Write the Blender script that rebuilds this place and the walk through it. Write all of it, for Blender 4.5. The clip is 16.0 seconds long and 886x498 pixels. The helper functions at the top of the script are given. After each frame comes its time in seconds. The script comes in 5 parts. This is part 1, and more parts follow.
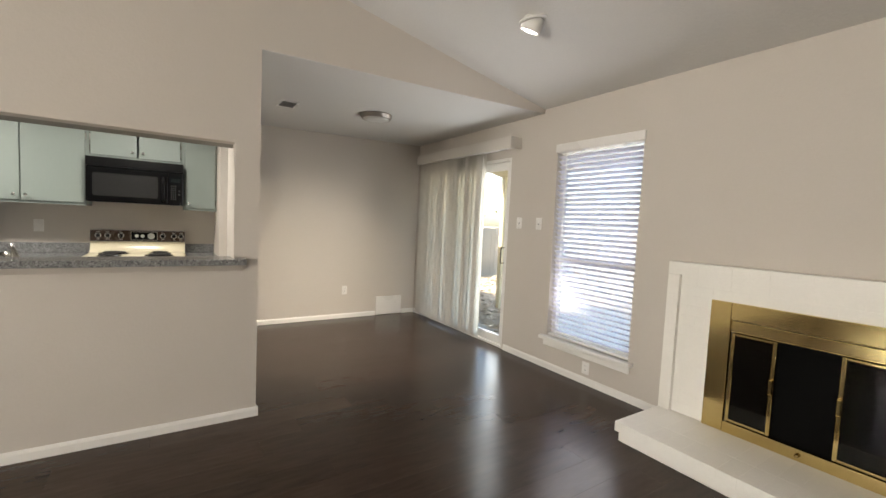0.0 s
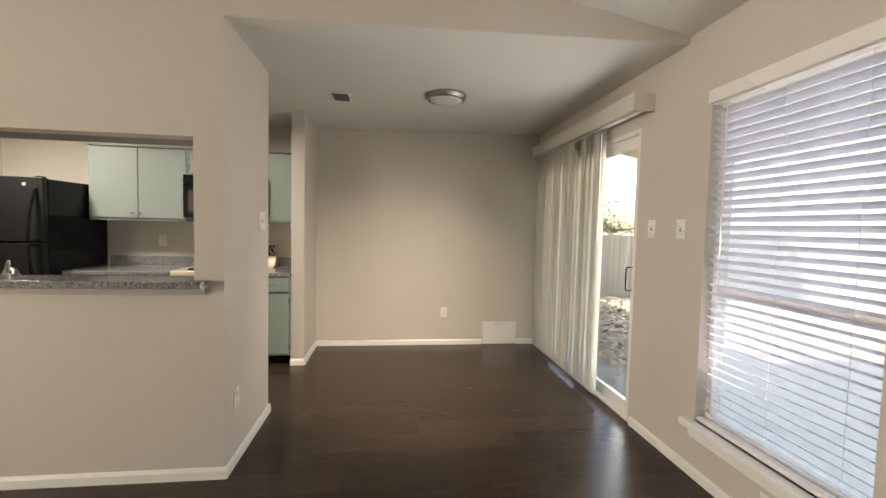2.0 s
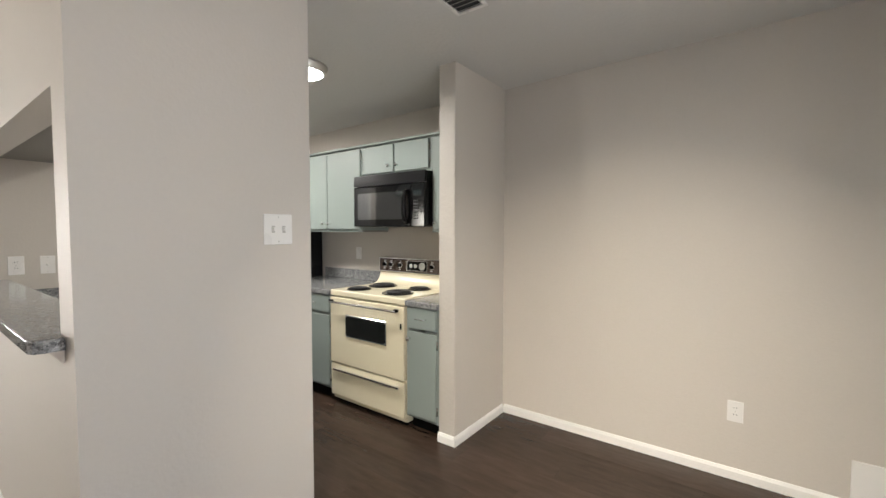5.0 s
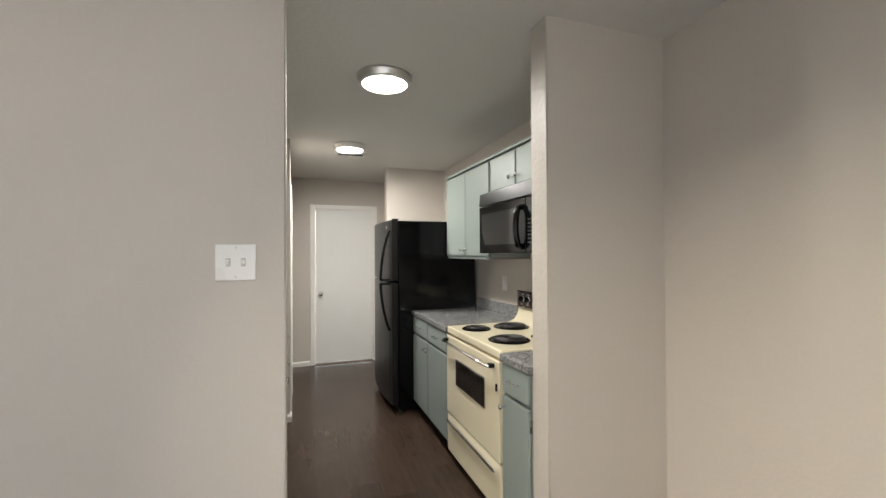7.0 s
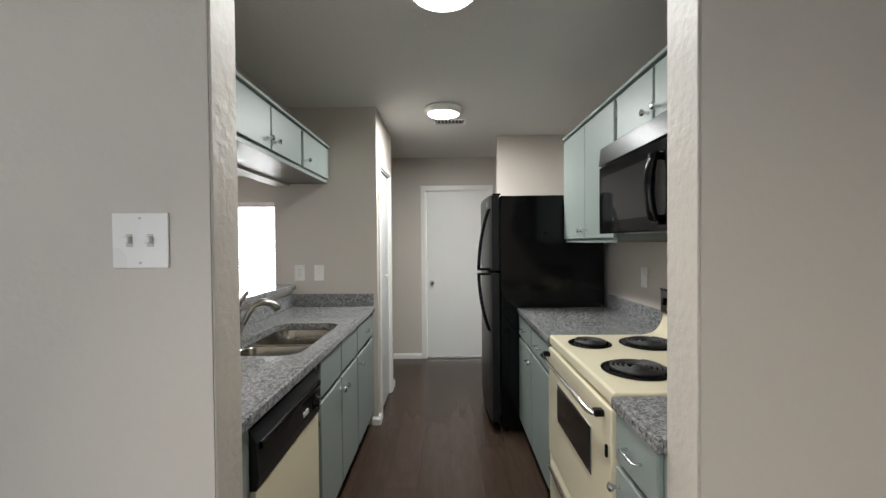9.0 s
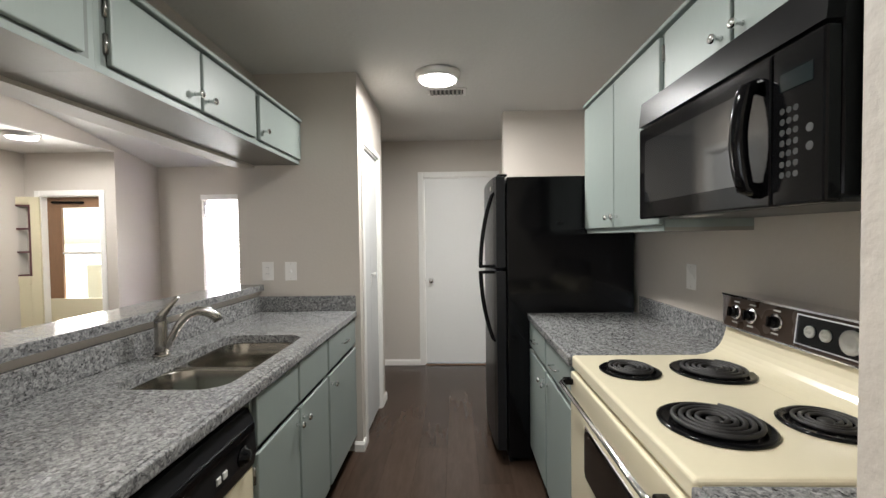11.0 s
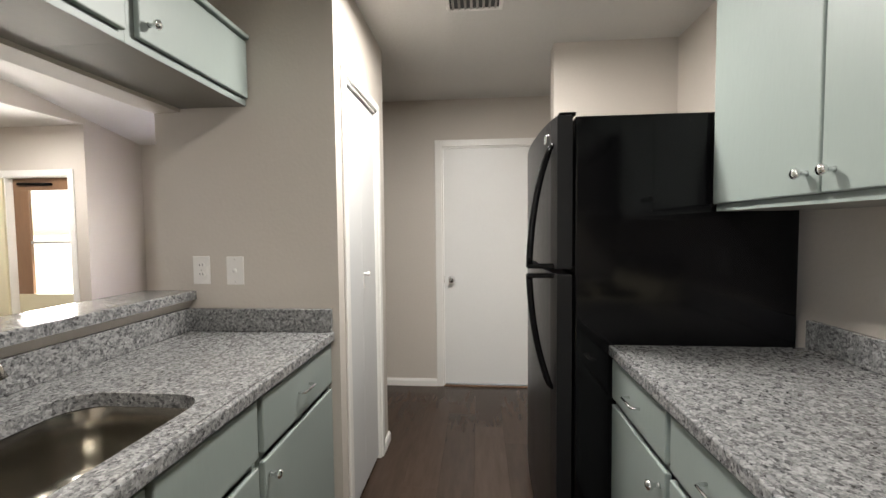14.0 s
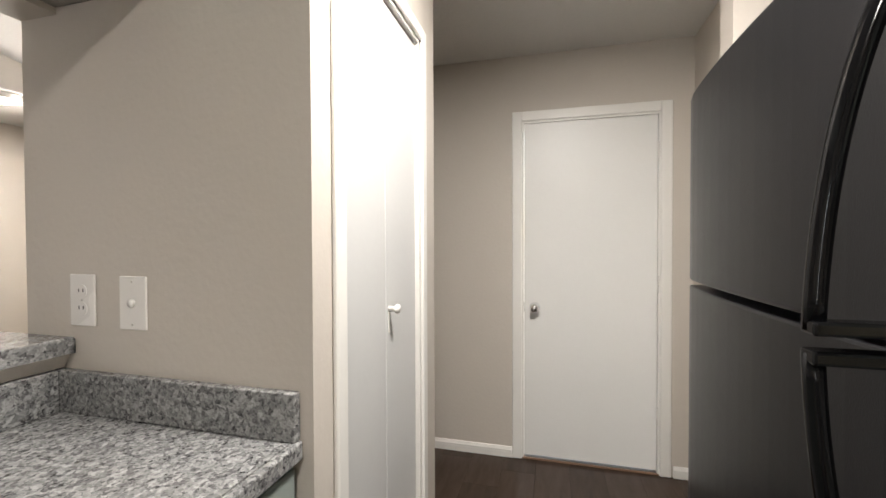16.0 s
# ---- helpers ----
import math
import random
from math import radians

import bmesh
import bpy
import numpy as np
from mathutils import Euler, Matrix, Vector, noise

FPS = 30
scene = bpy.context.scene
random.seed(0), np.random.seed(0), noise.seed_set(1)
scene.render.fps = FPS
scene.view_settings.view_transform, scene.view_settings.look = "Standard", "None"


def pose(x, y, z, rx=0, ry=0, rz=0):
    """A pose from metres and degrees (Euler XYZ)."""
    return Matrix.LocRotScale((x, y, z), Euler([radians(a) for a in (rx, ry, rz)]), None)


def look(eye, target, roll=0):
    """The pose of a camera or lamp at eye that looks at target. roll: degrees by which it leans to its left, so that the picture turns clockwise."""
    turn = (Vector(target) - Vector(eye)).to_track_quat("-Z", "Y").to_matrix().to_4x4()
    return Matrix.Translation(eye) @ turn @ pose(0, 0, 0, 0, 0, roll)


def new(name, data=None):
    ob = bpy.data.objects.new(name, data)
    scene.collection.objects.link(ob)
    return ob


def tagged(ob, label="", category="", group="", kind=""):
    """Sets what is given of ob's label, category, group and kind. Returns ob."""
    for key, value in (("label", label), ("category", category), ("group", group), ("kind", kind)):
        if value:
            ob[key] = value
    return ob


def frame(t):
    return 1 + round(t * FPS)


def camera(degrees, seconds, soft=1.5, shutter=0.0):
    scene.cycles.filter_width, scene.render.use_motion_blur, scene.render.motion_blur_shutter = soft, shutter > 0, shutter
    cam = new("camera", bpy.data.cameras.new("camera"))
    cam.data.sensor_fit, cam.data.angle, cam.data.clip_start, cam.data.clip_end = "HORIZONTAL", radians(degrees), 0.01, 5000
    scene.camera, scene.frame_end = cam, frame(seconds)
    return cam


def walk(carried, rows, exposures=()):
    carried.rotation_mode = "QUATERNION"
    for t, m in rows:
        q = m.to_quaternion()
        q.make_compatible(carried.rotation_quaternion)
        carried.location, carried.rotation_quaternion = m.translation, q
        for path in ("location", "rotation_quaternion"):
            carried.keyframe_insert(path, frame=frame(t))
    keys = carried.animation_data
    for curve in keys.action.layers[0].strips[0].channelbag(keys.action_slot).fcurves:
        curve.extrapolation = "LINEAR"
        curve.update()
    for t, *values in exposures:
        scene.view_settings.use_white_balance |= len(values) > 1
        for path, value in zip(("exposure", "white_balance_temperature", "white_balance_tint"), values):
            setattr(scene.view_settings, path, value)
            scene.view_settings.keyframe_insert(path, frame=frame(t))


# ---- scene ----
cam = camera(94.0, 16.0)
PATH = [
    (0, (-0.124, -0.005, 1.369), (0.967, 1.666, 1.244), 2.7),
    (0.5, (0.273, 0.125, 1.373), (0.966, 1.999, 1.277), 2.1),
    (1, (0.644, 0.304, 1.375), (1.105, 2.248, 1.287), 1.0),
    (1.5, (0.967, 0.461, 1.376), (1.242, 2.439, 1.262), 1.3),
    (2, (1.22, 0.671, 1.388), (1.469, 2.653, 1.28), 1.4),
    (2.5, (1.39, 0.986, 1.406), (1.685, 2.962, 1.309), 0.4),
    (3, (1.561, 1.302, 1.417), (1.657, 3.297, 1.307), -0.5),
    (3.5, (1.669, 1.656, 1.383), (1.424, 3.636, 1.246), 0.3),
    (4, (1.754, 1.998, 1.377), (1.131, 3.892, 1.226), 1.1),
    (6.5, (1.93, 3.544, 1.427), (0.185, 4.522, 1.463), -1.0),
    (7, (1.889, 3.791, 1.423), (0.005, 4.46, 1.443), -0.3),
    (7.5, (1.789, 3.968, 1.412), (-0.166, 4.387, 1.4), -0.3),
    (8, (1.594, 4.086, 1.392), (-0.385, 4.375, 1.361), -0.4),
    (8.5, (1.426, 4.198, 1.386), (-0.571, 4.302, 1.356), -0.5),
    (9, (1.251, 4.273, 1.387), (-0.749, 4.251, 1.353), -0.5),
    (11.5, (0.604, 4.352, 1.353), (-1.394, 4.286, 1.293), -0.8),
    (12, (0.464, 4.328, 1.343), (-1.533, 4.257, 1.269), -0.9),
    (12.5, (0.331, 4.298, 1.338), (-1.664, 4.203, 1.249), -0.9),
    (13, (0.166, 4.304, 1.329), (-1.828, 4.183, 1.234), -0.9),
    (13.5, (-0.032, 4.322, 1.328), (-2.024, 4.176, 1.234), -0.8),
    (14, (-0.225, 4.314, 1.325), (-2.216, 4.141, 1.229), -0.6),
    (14.5, (-0.447, 4.255, 1.315), (-2.433, 4.041, 1.217), -0.4),
    (15, (-0.662, 4.229, 1.3), (-2.645, 3.995, 1.192), -0.1),
    (15.5, (-0.915, 4.248, 1.3), (-2.873, 3.854, 1.21), -0.6),
    (16, (-1.165, 4.186, 1.293), (-3.098, 3.675, 1.258), -0.2),
]
walk(cam, [(t, look(eye, target, roll)) for t, eye, target, roll in PATH],
     [(0, 2.38, 6900, 10), (1.5, 2.35, 7100, 11), (2.3, 2.3, 8000, 11), (2.8, 2.25, 8700, 10), (3.3, 2.25, 8500, 11), (3.55, 2.38, 7000, 10), (3.75, 2.45, 6700, 10), (4.2, 2.65, 6500, 10),
      (6.5, 2.5, 6700, 10), (7.5, 2.45, 6500, 9), (8.5, 2.56, 6350, 9), (9, 2.24, 6200, 8), (11.5, 2.42, 6420, 10), (14, 2.5, 6580, 11), (16, 2.62, 6700, 12)])

# ---- world, sun, lamps ----
world = bpy.data.worlds.new("world")
scene.world = world
world.use_nodes = True
wn = world.node_tree.nodes
sky = wn.new("ShaderNodeTexSky")
sky.sky_type = "NISHITA"
sky.sun_disc = False
SUN_ELEV, SUN_AZ = 48.0, 290.0   # the sun stands on the entry side of the house
sky.sun_elevation = radians(SUN_ELEV)
sky.sun_rotation = radians(SUN_AZ)
sky.air_density, sky.dust_density = 1.2, 2.0
wn["Background"].inputs["Strength"].default_value = 0.15
world.node_tree.links.new(sky.outputs["Color"], wn["Background"].inputs["Color"])


def lamp(name, kind, energy, m, color=(1, 1, 1), size=0.3, size_y=0.0, shape="DISK", spread=180.0):
    data = bpy.data.lights.new(name, kind)
    data.energy, data.color = energy, color
    if kind == "AREA":
        data.shape, data.size, data.spread = shape, size, radians(spread)
        if size_y:
            data.size_y = size_y
    ob = new(name, data)
    ob.matrix_world = m
    return ob


sun_dir = Vector((math.sin(radians(SUN_AZ)) * math.cos(radians(SUN_ELEV)),
                  math.cos(radians(SUN_AZ)) * math.cos(radians(SUN_ELEV)), math.sin(radians(SUN_ELEV))))
sun = lamp("sun", "SUN", 4.0, look(sun_dir * 30, (0, 0, 0)), (1.0, 0.95, 0.87))
sun.data.angle = radians(0.5)
# lamps standing in for daylight: behind the vertical blinds and the far window's blind, the other three added room-side
# of the glass
DAY = (1.0, 0.98, 0.95)
SKY_BLUE = (0.86, 0.93, 1.0)
lamp("door_daylight", "AREA", 0.7, look((3.058, 4.55, 1.08), (0, 4.55, 1.08)), DAY, 1.25, 1.95, "RECTANGLE")
# added on the room side of the bare door glass
lamp("door_glass_daylight", "AREA", 3.2, look((2.972, 3.56, 1.08), (0, 3.9, 0.95)), SKY_BLUE, 0.40, 1.85, "RECTANGLE")
# added in front of the slats, lighting the room but not the blind
lamp("window_daylight", "AREA", 2.5, look((2.915, 2.33, 1.25), (0, 2.6, 1.0)), (0.93, 0.94, 1.0), 0.78, 1.3, "RECTANGLE")
# added fill for partition and fireplace, just inside the storm door
lamp("entry_daylight", "AREA", 12, look((-4.55, -0.56, 1.22), (0.5, 1.6, 1.3)), (1.0, 0.95, 0.87), 0.56, 1.15, "RECTANGLE", 130)
lamp("far_window_daylight", "AREA", 18, look((-5.45, 1.195, 1.3), (0, 1.195, 1.2)), DAY, 1.1, 1.4, "RECTANGLE", 110)
COOL = (1.0, 0.97, 0.92)
lamp("kitchen_lamp", "AREA", 3.3, pose(-0.42, 4.265, 2.362), COOL, 0.24, spread=170)
lamp("hall_lamp", "AREA", 7.4, pose(-1.93, 4.25, 2.346), COOL, 0.22)
lamp("spot_lamp", "AREA", 2.7, look((1.875, 2.12, 2.615), (1.3, 4.8, 0.2)), (1.0, 0.9, 0.76), 0.08, spread=60)
lamp("entry_lamp", "AREA", 6.0, pose(-3.56, -0.25, 2.452), COOL, 0.24)

# ---- materials ----
def material(name, base, rough=0.5, metal=0.0, vary=0.06, vscale=3.0, grain=0.03, gscale=60.0, bump=0.0, bscale=120.0,
             stretch=(1, 1, 1), spec=0.5, coat=0.0, rvary=0.08, aniso=0.0):
    """A surface with broad variation, fine grain and relief at world scale."""
    m = bpy.data.materials.new(name)
    m.use_nodes = True
    t = m.node_tree
    b = t.nodes["Principled BSDF"]
    geo = t.nodes.new("ShaderNodeNewGeometry")
    mp = t.nodes.new("ShaderNodeMapping")
    mp.inputs["Scale"].default_value = stretch
    t.links.new(geo.outputs["Position"], mp.inputs["Vector"])

    def tex(scale, detail=3.0):
        n = t.nodes.new("ShaderNodeTexNoise")
        n.inputs["Scale"].default_value, n.inputs["Detail"].default_value = scale, detail
        t.links.new(mp.outputs["Vector"], n.inputs["Vector"])
        return n

    big, fine = tex(vscale), tex(gscale)
    s = t.nodes.new("ShaderNodeMath")
    s.operation = "MULTIPLY_ADD"
    s.inputs[1].default_value, s.inputs[2].default_value = 2 * vary, 1 - vary
    t.links.new(big.outputs["Fac"], s.inputs[0])
    f = t.nodes.new("ShaderNodeMath")
    f.operation = "MULTIPLY_ADD"
    f.inputs[1].default_value, f.inputs[2].default_value = 2 * grain, -grain
    t.links.new(fine.outputs["Fac"], f.inputs[0])
    a = t.nodes.new("ShaderNodeMath")
    a.operation = "ADD"
    t.links.new(s.outputs[0], a.inputs[0])
    t.links.new(f.outputs[0], a.inputs[1])
    mul = t.nodes.new("ShaderNodeVectorMath")
    mul.operation = "SCALE"
    mul.inputs[0].default_value = base
    t.links.new(a.outputs[0], mul.inputs["Scale"])
    t.links.new(mul.outputs[0], b.inputs["Base Color"])
    r = t.nodes.new("ShaderNodeMath")
    r.operation = "MULTIPLY_ADD"
    r.inputs[1].default_value, r.inputs[2].default_value = rvary * 2, rough - rvary
    t.links.new(big.outputs["Fac"], r.inputs[0])
    t.links.new(r.outputs[0], b.inputs["Roughness"])
    b.inputs["Metallic"].default_value = metal
    b.inputs["Specular IOR Level"].default_value = spec
    b.inputs["Coat Weight"].default_value = coat
    b.inputs["Anisotropic"].default_value = aniso
    if bump:
        bt = tex(bscale, 4.0)
        bn = t.nodes.new("ShaderNodeBump")
        bn.inputs["Strength"].default_value, bn.inputs["Distance"].default_value = bump, 0.004
        t.links.new(bt.outputs["Fac"], bn.inputs["Height"])
        t.links.new(bn.outputs["Normal"], b.inputs["Normal"])
    return m


def glow(name, color, strength):
    m = bpy.data.materials.new(name)
    m.use_nodes = True
    b = m.node_tree.nodes["Principled BSDF"]
    b.inputs["Base Color"].default_value = (0.8, 0.8, 0.8, 1)
    b.inputs["Emission Color"].default_value = (*color, 1)
    b.inputs["Emission Strength"].default_value = strength
    return m


def glass_material(name, tint=(1, 1, 1), rough=0.0):
    """Thin pane: clear with a mirror sheen at grazing angles."""
    m = bpy.data.materials.new(name)
    m.use_nodes = True
    t = m.node_tree
    t.nodes.clear()
    out = t.nodes.new("ShaderNodeOutputMaterial")
    mix = t.nodes.new("ShaderNodeMixShader")
    lw = t.nodes.new("ShaderNodeLayerWeight")
    lw.inputs["Blend"].default_value = 0.5
    pw = t.nodes.new("ShaderNodeMath")
    pw.operation = "POWER"
    pw.inputs[1].default_value = 4.0
    t.links.new(lw.outputs["Facing"], pw.inputs[0])
    fr = t.nodes.new("ShaderNodeMath")
    fr.operation = "MULTIPLY_ADD"
    fr.inputs[1].default_value, fr.inputs[2].default_value = 0.5, 0.03
    t.links.new(pw.outputs[0], fr.inputs[0])
    tr = t.nodes.new("ShaderNodeBsdfTransparent")
    tr.inputs["Color"].default_value = (*tint, 1)
    gl = t.nodes.new("ShaderNodeBsdfGlossy")
    gl.inputs["Roughness"].default_value = rough
    t.links.new(fr.outputs[0], mix.inputs[0])
    t.links.new(tr.outputs[0], mix.inputs[1])
    t.links.new(gl.outputs[0], mix.inputs[2])
    t.links.new(mix.outputs[0], out.inputs["Surface"])
    return m


def translucent_material(name, color, through_part, rough=0.6):
    m = bpy.data.materials.new(name)
    m.use_nodes = True
    t = m.node_tree
    b = t.nodes["Principled BSDF"]
    b.inputs["Base Color"].default_value = (*color, 1)
    b.inputs["Roughness"].default_value = rough
    tl = t.nodes.new("ShaderNodeBsdfTranslucent")
    geo = t.nodes.new("ShaderNodeNewGeometry")
    n = t.nodes.new("ShaderNodeTexNoise")
    n.inputs["Scale"].default_value = 9.0
    t.links.new(geo.outputs["Position"], n.inputs["Vector"])
    sc = t.nodes.new("ShaderNodeVectorMath")
    sc.operation = "SCALE"
    sc.inputs[0].default_value = color
    mm = t.nodes.new("ShaderNodeMath")
    mm.operation = "MULTIPLY_ADD"
    mm.inputs[1].default_value, mm.inputs[2].default_value = 0.2, 0.9
    t.links.new(n.outputs["Fac"], mm.inputs[0])
    t.links.new(mm.outputs[0], sc.inputs["Scale"])
    t.links.new(sc.outputs[0], tl.inputs["Color"])
    t.links.new(sc.outputs[0], b.inputs["Base Color"])
    mix = t.nodes.new("ShaderNodeMixShader")
    mix.inputs[0].default_value = through_part
    t.links.new(b.outputs[0], mix.inputs[1])
    t.links.new(tl.outputs[0], mix.inputs[2])
    t.links.new(mix.outputs[0], t.nodes["Material Output"].inputs["Surface"])
    return m


def haze_material(name, color, cover):
    """A sheet of painted haze: partly clear, partly scattering daylight."""
    m = bpy.data.materials.new(name)
    m.use_nodes = True
    t = m.node_tree
    t.nodes.remove(t.nodes["Principled BSDF"])
    clear = t.nodes.new("ShaderNodeBsdfTransparent")
    haze_part = t.nodes.new("ShaderNodeBsdfTranslucent")
    haze_part.inputs["Color"].default_value = (*color, 1)
    mix = t.nodes.new("ShaderNodeMixShader")
    mix.inputs[0].default_value = cover
    t.links.new(clear.outputs[0], mix.inputs[1])
    t.links.new(haze_part.outputs[0], mix.inputs[2])
    t.links.new(mix.outputs[0], t.nodes["Material Output"].inputs["Surface"])
    return m


def granite_material():
    """Speckled grey granite: pale feldspar grains, mid-grey ground, dark mica flecks, a few brown ones."""
    m = bpy.data.materials.new("granite")
    m.use_nodes = True
    t = m.node_tree
    b = t.nodes["Principled BSDF"]
    geo = t.nodes.new("ShaderNodeNewGeometry")
    warp = t.nodes.new("ShaderNodeTexNoise")
    warp.inputs["Scale"].default_value = 55.0
    t.links.new(geo.outputs["Position"], warp.inputs["Vector"])
    add = t.nodes.new("ShaderNodeVectorMath")
    add.operation = "MULTIPLY_ADD"
    add.inputs[1].default_value = (0.012, 0.012, 0.012)
    t.links.new(warp.outputs["Color"], add.inputs[0])
    t.links.new(geo.outputs["Position"], add.inputs[2])

    def cells(scale):
        v = t.nodes.new("ShaderNodeTexVoronoi")
        v.inputs["Scale"].default_value = scale
        t.links.new(add.outputs[0], v.inputs["Vector"])
        sep = t.nodes.new("ShaderNodeSeparateColor")
        t.links.new(v.outputs["Color"], sep.inputs[0])
        return sep

    def ramp(stops):
        r = t.nodes.new("ShaderNodeValToRGB")
        e = r.color_ramp.elements
        while len(e) < len(stops):
            e.new(0.5)
        for el, (p, c) in zip(e, stops):
            el.position, el.color = p, (*c, 1)
        return r

    r1 = ramp([(0.0, (0.055, 0.055, 0.06)), (0.16, (0.09, 0.09, 0.095)), (0.30, (0.22, 0.22, 0.225)), (0.55, (0.33, 0.325, 0.32)),
               (0.78, (0.47, 0.465, 0.455)), (1.0, (0.66, 0.65, 0.63))])
    t.links.new(cells(120.0).outputs["Red"], r1.inputs[0])
    r2 = ramp([(0.0, (0.04, 0.04, 0.045)), (0.14, (0.12, 0.115, 0.11)), (0.3, (0.3, 0.29, 0.28)), (0.6, (0.38, 0.375, 0.37)), (1.0, (0.62, 0.61, 0.6))])
    t.links.new(cells(230.0).outputs["Green"], r2.inputs[0])
    mix = t.nodes.new("ShaderNodeMix")
    mix.data_type = "RGBA"
    mix.inputs["Factor"].default_value = 0.45
    t.links.new(r1.outputs[0], mix.inputs[6])
    t.links.new(r2.outputs[0], mix.inputs[7])
    dk = t.nodes.new("ShaderNodeVectorMath")
    dk.operation = "MULTIPLY"
    dk.inputs[1].default_value = (0.62, 0.633, 0.642)
    t.links.new(mix.outputs[2], dk.inputs[0])
    t.links.new(dk.outputs[0], b.inputs["Base Color"])
    b.inputs["Roughness"].default_value = 0.13
    b.inputs["Specular IOR Level"].default_value = 0.5
    return m


def plank_material():
    """Dark brown vinyl plank, grain along x, each plank its own tone."""
    m = bpy.data.materials.new("dark_plank")
    m.use_nodes = True
    t = m.node_tree
    b = t.nodes["Principled BSDF"]
    geo = t.nodes.new("ShaderNodeNewGeometry")
    info = t.nodes.new("ShaderNodeObjectInfo")
    off = t.nodes.new("ShaderNodeVectorMath")
    off.operation = "SCALE"
    off.inputs[0].default_value = (17.0, 9.0, 5.0)
    t.links.new(info.outputs["Random"], off.inputs["Scale"])
    add = t.nodes.new("ShaderNodeVectorMath")
    t.links.new(geo.outputs["Position"], add.inputs[0])
    t.links.new(off.outputs[0], add.inputs[1])
    mp = t.nodes.new("ShaderNodeMapping")
    mp.inputs["Scale"].default_value = (1.6, 9.0, 1.0)
    t.links.new(add.outputs[0], mp.inputs["Vector"])
    n = t.nodes.new("ShaderNodeTexNoise")
    n.inputs["Scale"].default_value, n.inputs["Detail"].default_value, n.inputs["Roughness"].default_value = 3.0, 8.0, 0.65
    t.links.new(mp.outputs[0], n.inputs["Vector"])
    r = t.nodes.new("ShaderNodeValToRGB")
    r.color_ramp.elements[0].position, r.color_ramp.elements[0].color = 0.2, (0.034, 0.0218, 0.0158, 1)
    r.color_ramp.elements[1].position, r.color_ramp.elements[1].color = 0.85, (0.066, 0.0440, 0.0325, 1)
    t.links.new(n.outputs["Fac"], r.inputs[0])
    mul = t.nodes.new("ShaderNodeVectorMath")
    mul.operation = "SCALE"
    k = t.nodes.new("ShaderNodeMath")
    k.operation = "MULTIPLY_ADD"
    k.inputs[1].default_value, k.inputs[2].default_value = 0.35, 0.78
    t.links.new(info.outputs["Random"], k.inputs[0])
    t.links.new(k.outputs[0], mul.inputs["Scale"])
    t.links.new(r.outputs[0], mul.inputs[0])
    t.links.new(mul.outputs[0], b.inputs["Base Color"])
    smear = t.nodes.new("ShaderNodeTexNoise")
    smear.inputs["Scale"].default_value = 2.2
    t.links.new(geo.outputs["Position"], smear.inputs["Vector"])
    q = t.nodes.new("ShaderNodeMath")
    q.operation = "MULTIPLY_ADD"
    q.inputs[1].default_value, q.inputs[2].default_value = 0.16, 0.15
    t.links.new(smear.outputs["Fac"], q.inputs[0])
    t.links.new(q.outputs[0], b.inputs["Roughness"])
    b.inputs["Specular IOR Level"].default_value = 0.24
    bn = t.nodes.new("ShaderNodeBump")
    bn.inputs["Strength"].default_value, bn.inputs["Distance"].default_value = 0.015, 0.001
    t.links.new(n.outputs["Fac"], bn.inputs["Height"])
    t.links.new(bn.outputs["Normal"], b.inputs["Normal"])
    return m


M_WALL = material("beige_wall_paint", (0.575, 0.53, 0.478), 0.62, bump=0.22, bscale=70, vary=0.04, vscale=1.3, grain=0.02, spec=0.3)
M_JAMB = material("troweled_wall_edge", (0.52, 0.48, 0.43), 0.5, bump=0.9, bscale=38, vary=0.04, grain=0.03)
M_CEIL = material("white_ceiling_paint", (0.66, 0.645, 0.62), 0.75, bump=0.5, bscale=45, vary=0.03, vscale=1.0, spec=0.2)
M_TRIM = material("white_trim_paint", (0.80, 0.785, 0.75), 0.35, bump=0.05, bscale=40, vary=0.03, grain=0.02)
M_DOOR = material("white_door_paint", (0.78, 0.775, 0.755), 0.38, bump=0.06, bscale=60, vary=0.025, grain=0.015)
M_SAGE = material("sage_cabinet_paint", (0.250, 0.288, 0.270), 0.42, bump=0.10, bscale=80, vary=0.04, grain=0.02, stretch=(1, 1, 0.3), spec=0.3)
M_UNDER = material("taupe_cabinet_underside", (0.25, 0.235, 0.21), 0.52, spec=0.2, vary=0.08, vscale=4, grain=0.04, stretch=(0.3, 1, 1))
# cool white door, colour darkened further to offset the close hall lamp
M_PANTRY = material("cool_white_toned_down", (0.58, 0.585, 0.58), 0.4, bump=0.06, bscale=60, vary=0.03, grain=0.02)
# the cabinet sage darkened: shade between the doors put into the frame colour
M_SAGE_SHADE = material("sage_shaded_frame", (0.15, 0.17, 0.16), 0.45, vary=0.06)
M_GRANITE = granite_material()
M_PLANK = plank_material()
M_GAP = material("floor_underlay", (0.018, 0.013, 0.010), 0.6)
M_CREAM = material("cream_enamel", (0.72, 0.655, 0.48), 0.22, vary=0.03, grain=0.01, coat=0.3)
M_CHROME = material("chrome", (0.82, 0.82, 0.83), 0.10, 1.0, vary=0.03, rvary=0.04)
M_NICKEL = material("brushed_nickel", (0.43, 0.41, 0.38), 0.26, 1.0, vary=0.05, gscale=200)
M_STEEL = material("brushed_steel", (0.40, 0.375, 0.33), 0.22, 1.0, vary=0.06, gscale=300, grain=0.008)
M_BLACK = material("black_gloss", (0.004, 0.004, 0.0045), 0.10, vary=0.1, rvary=0.04, spec=0.22)
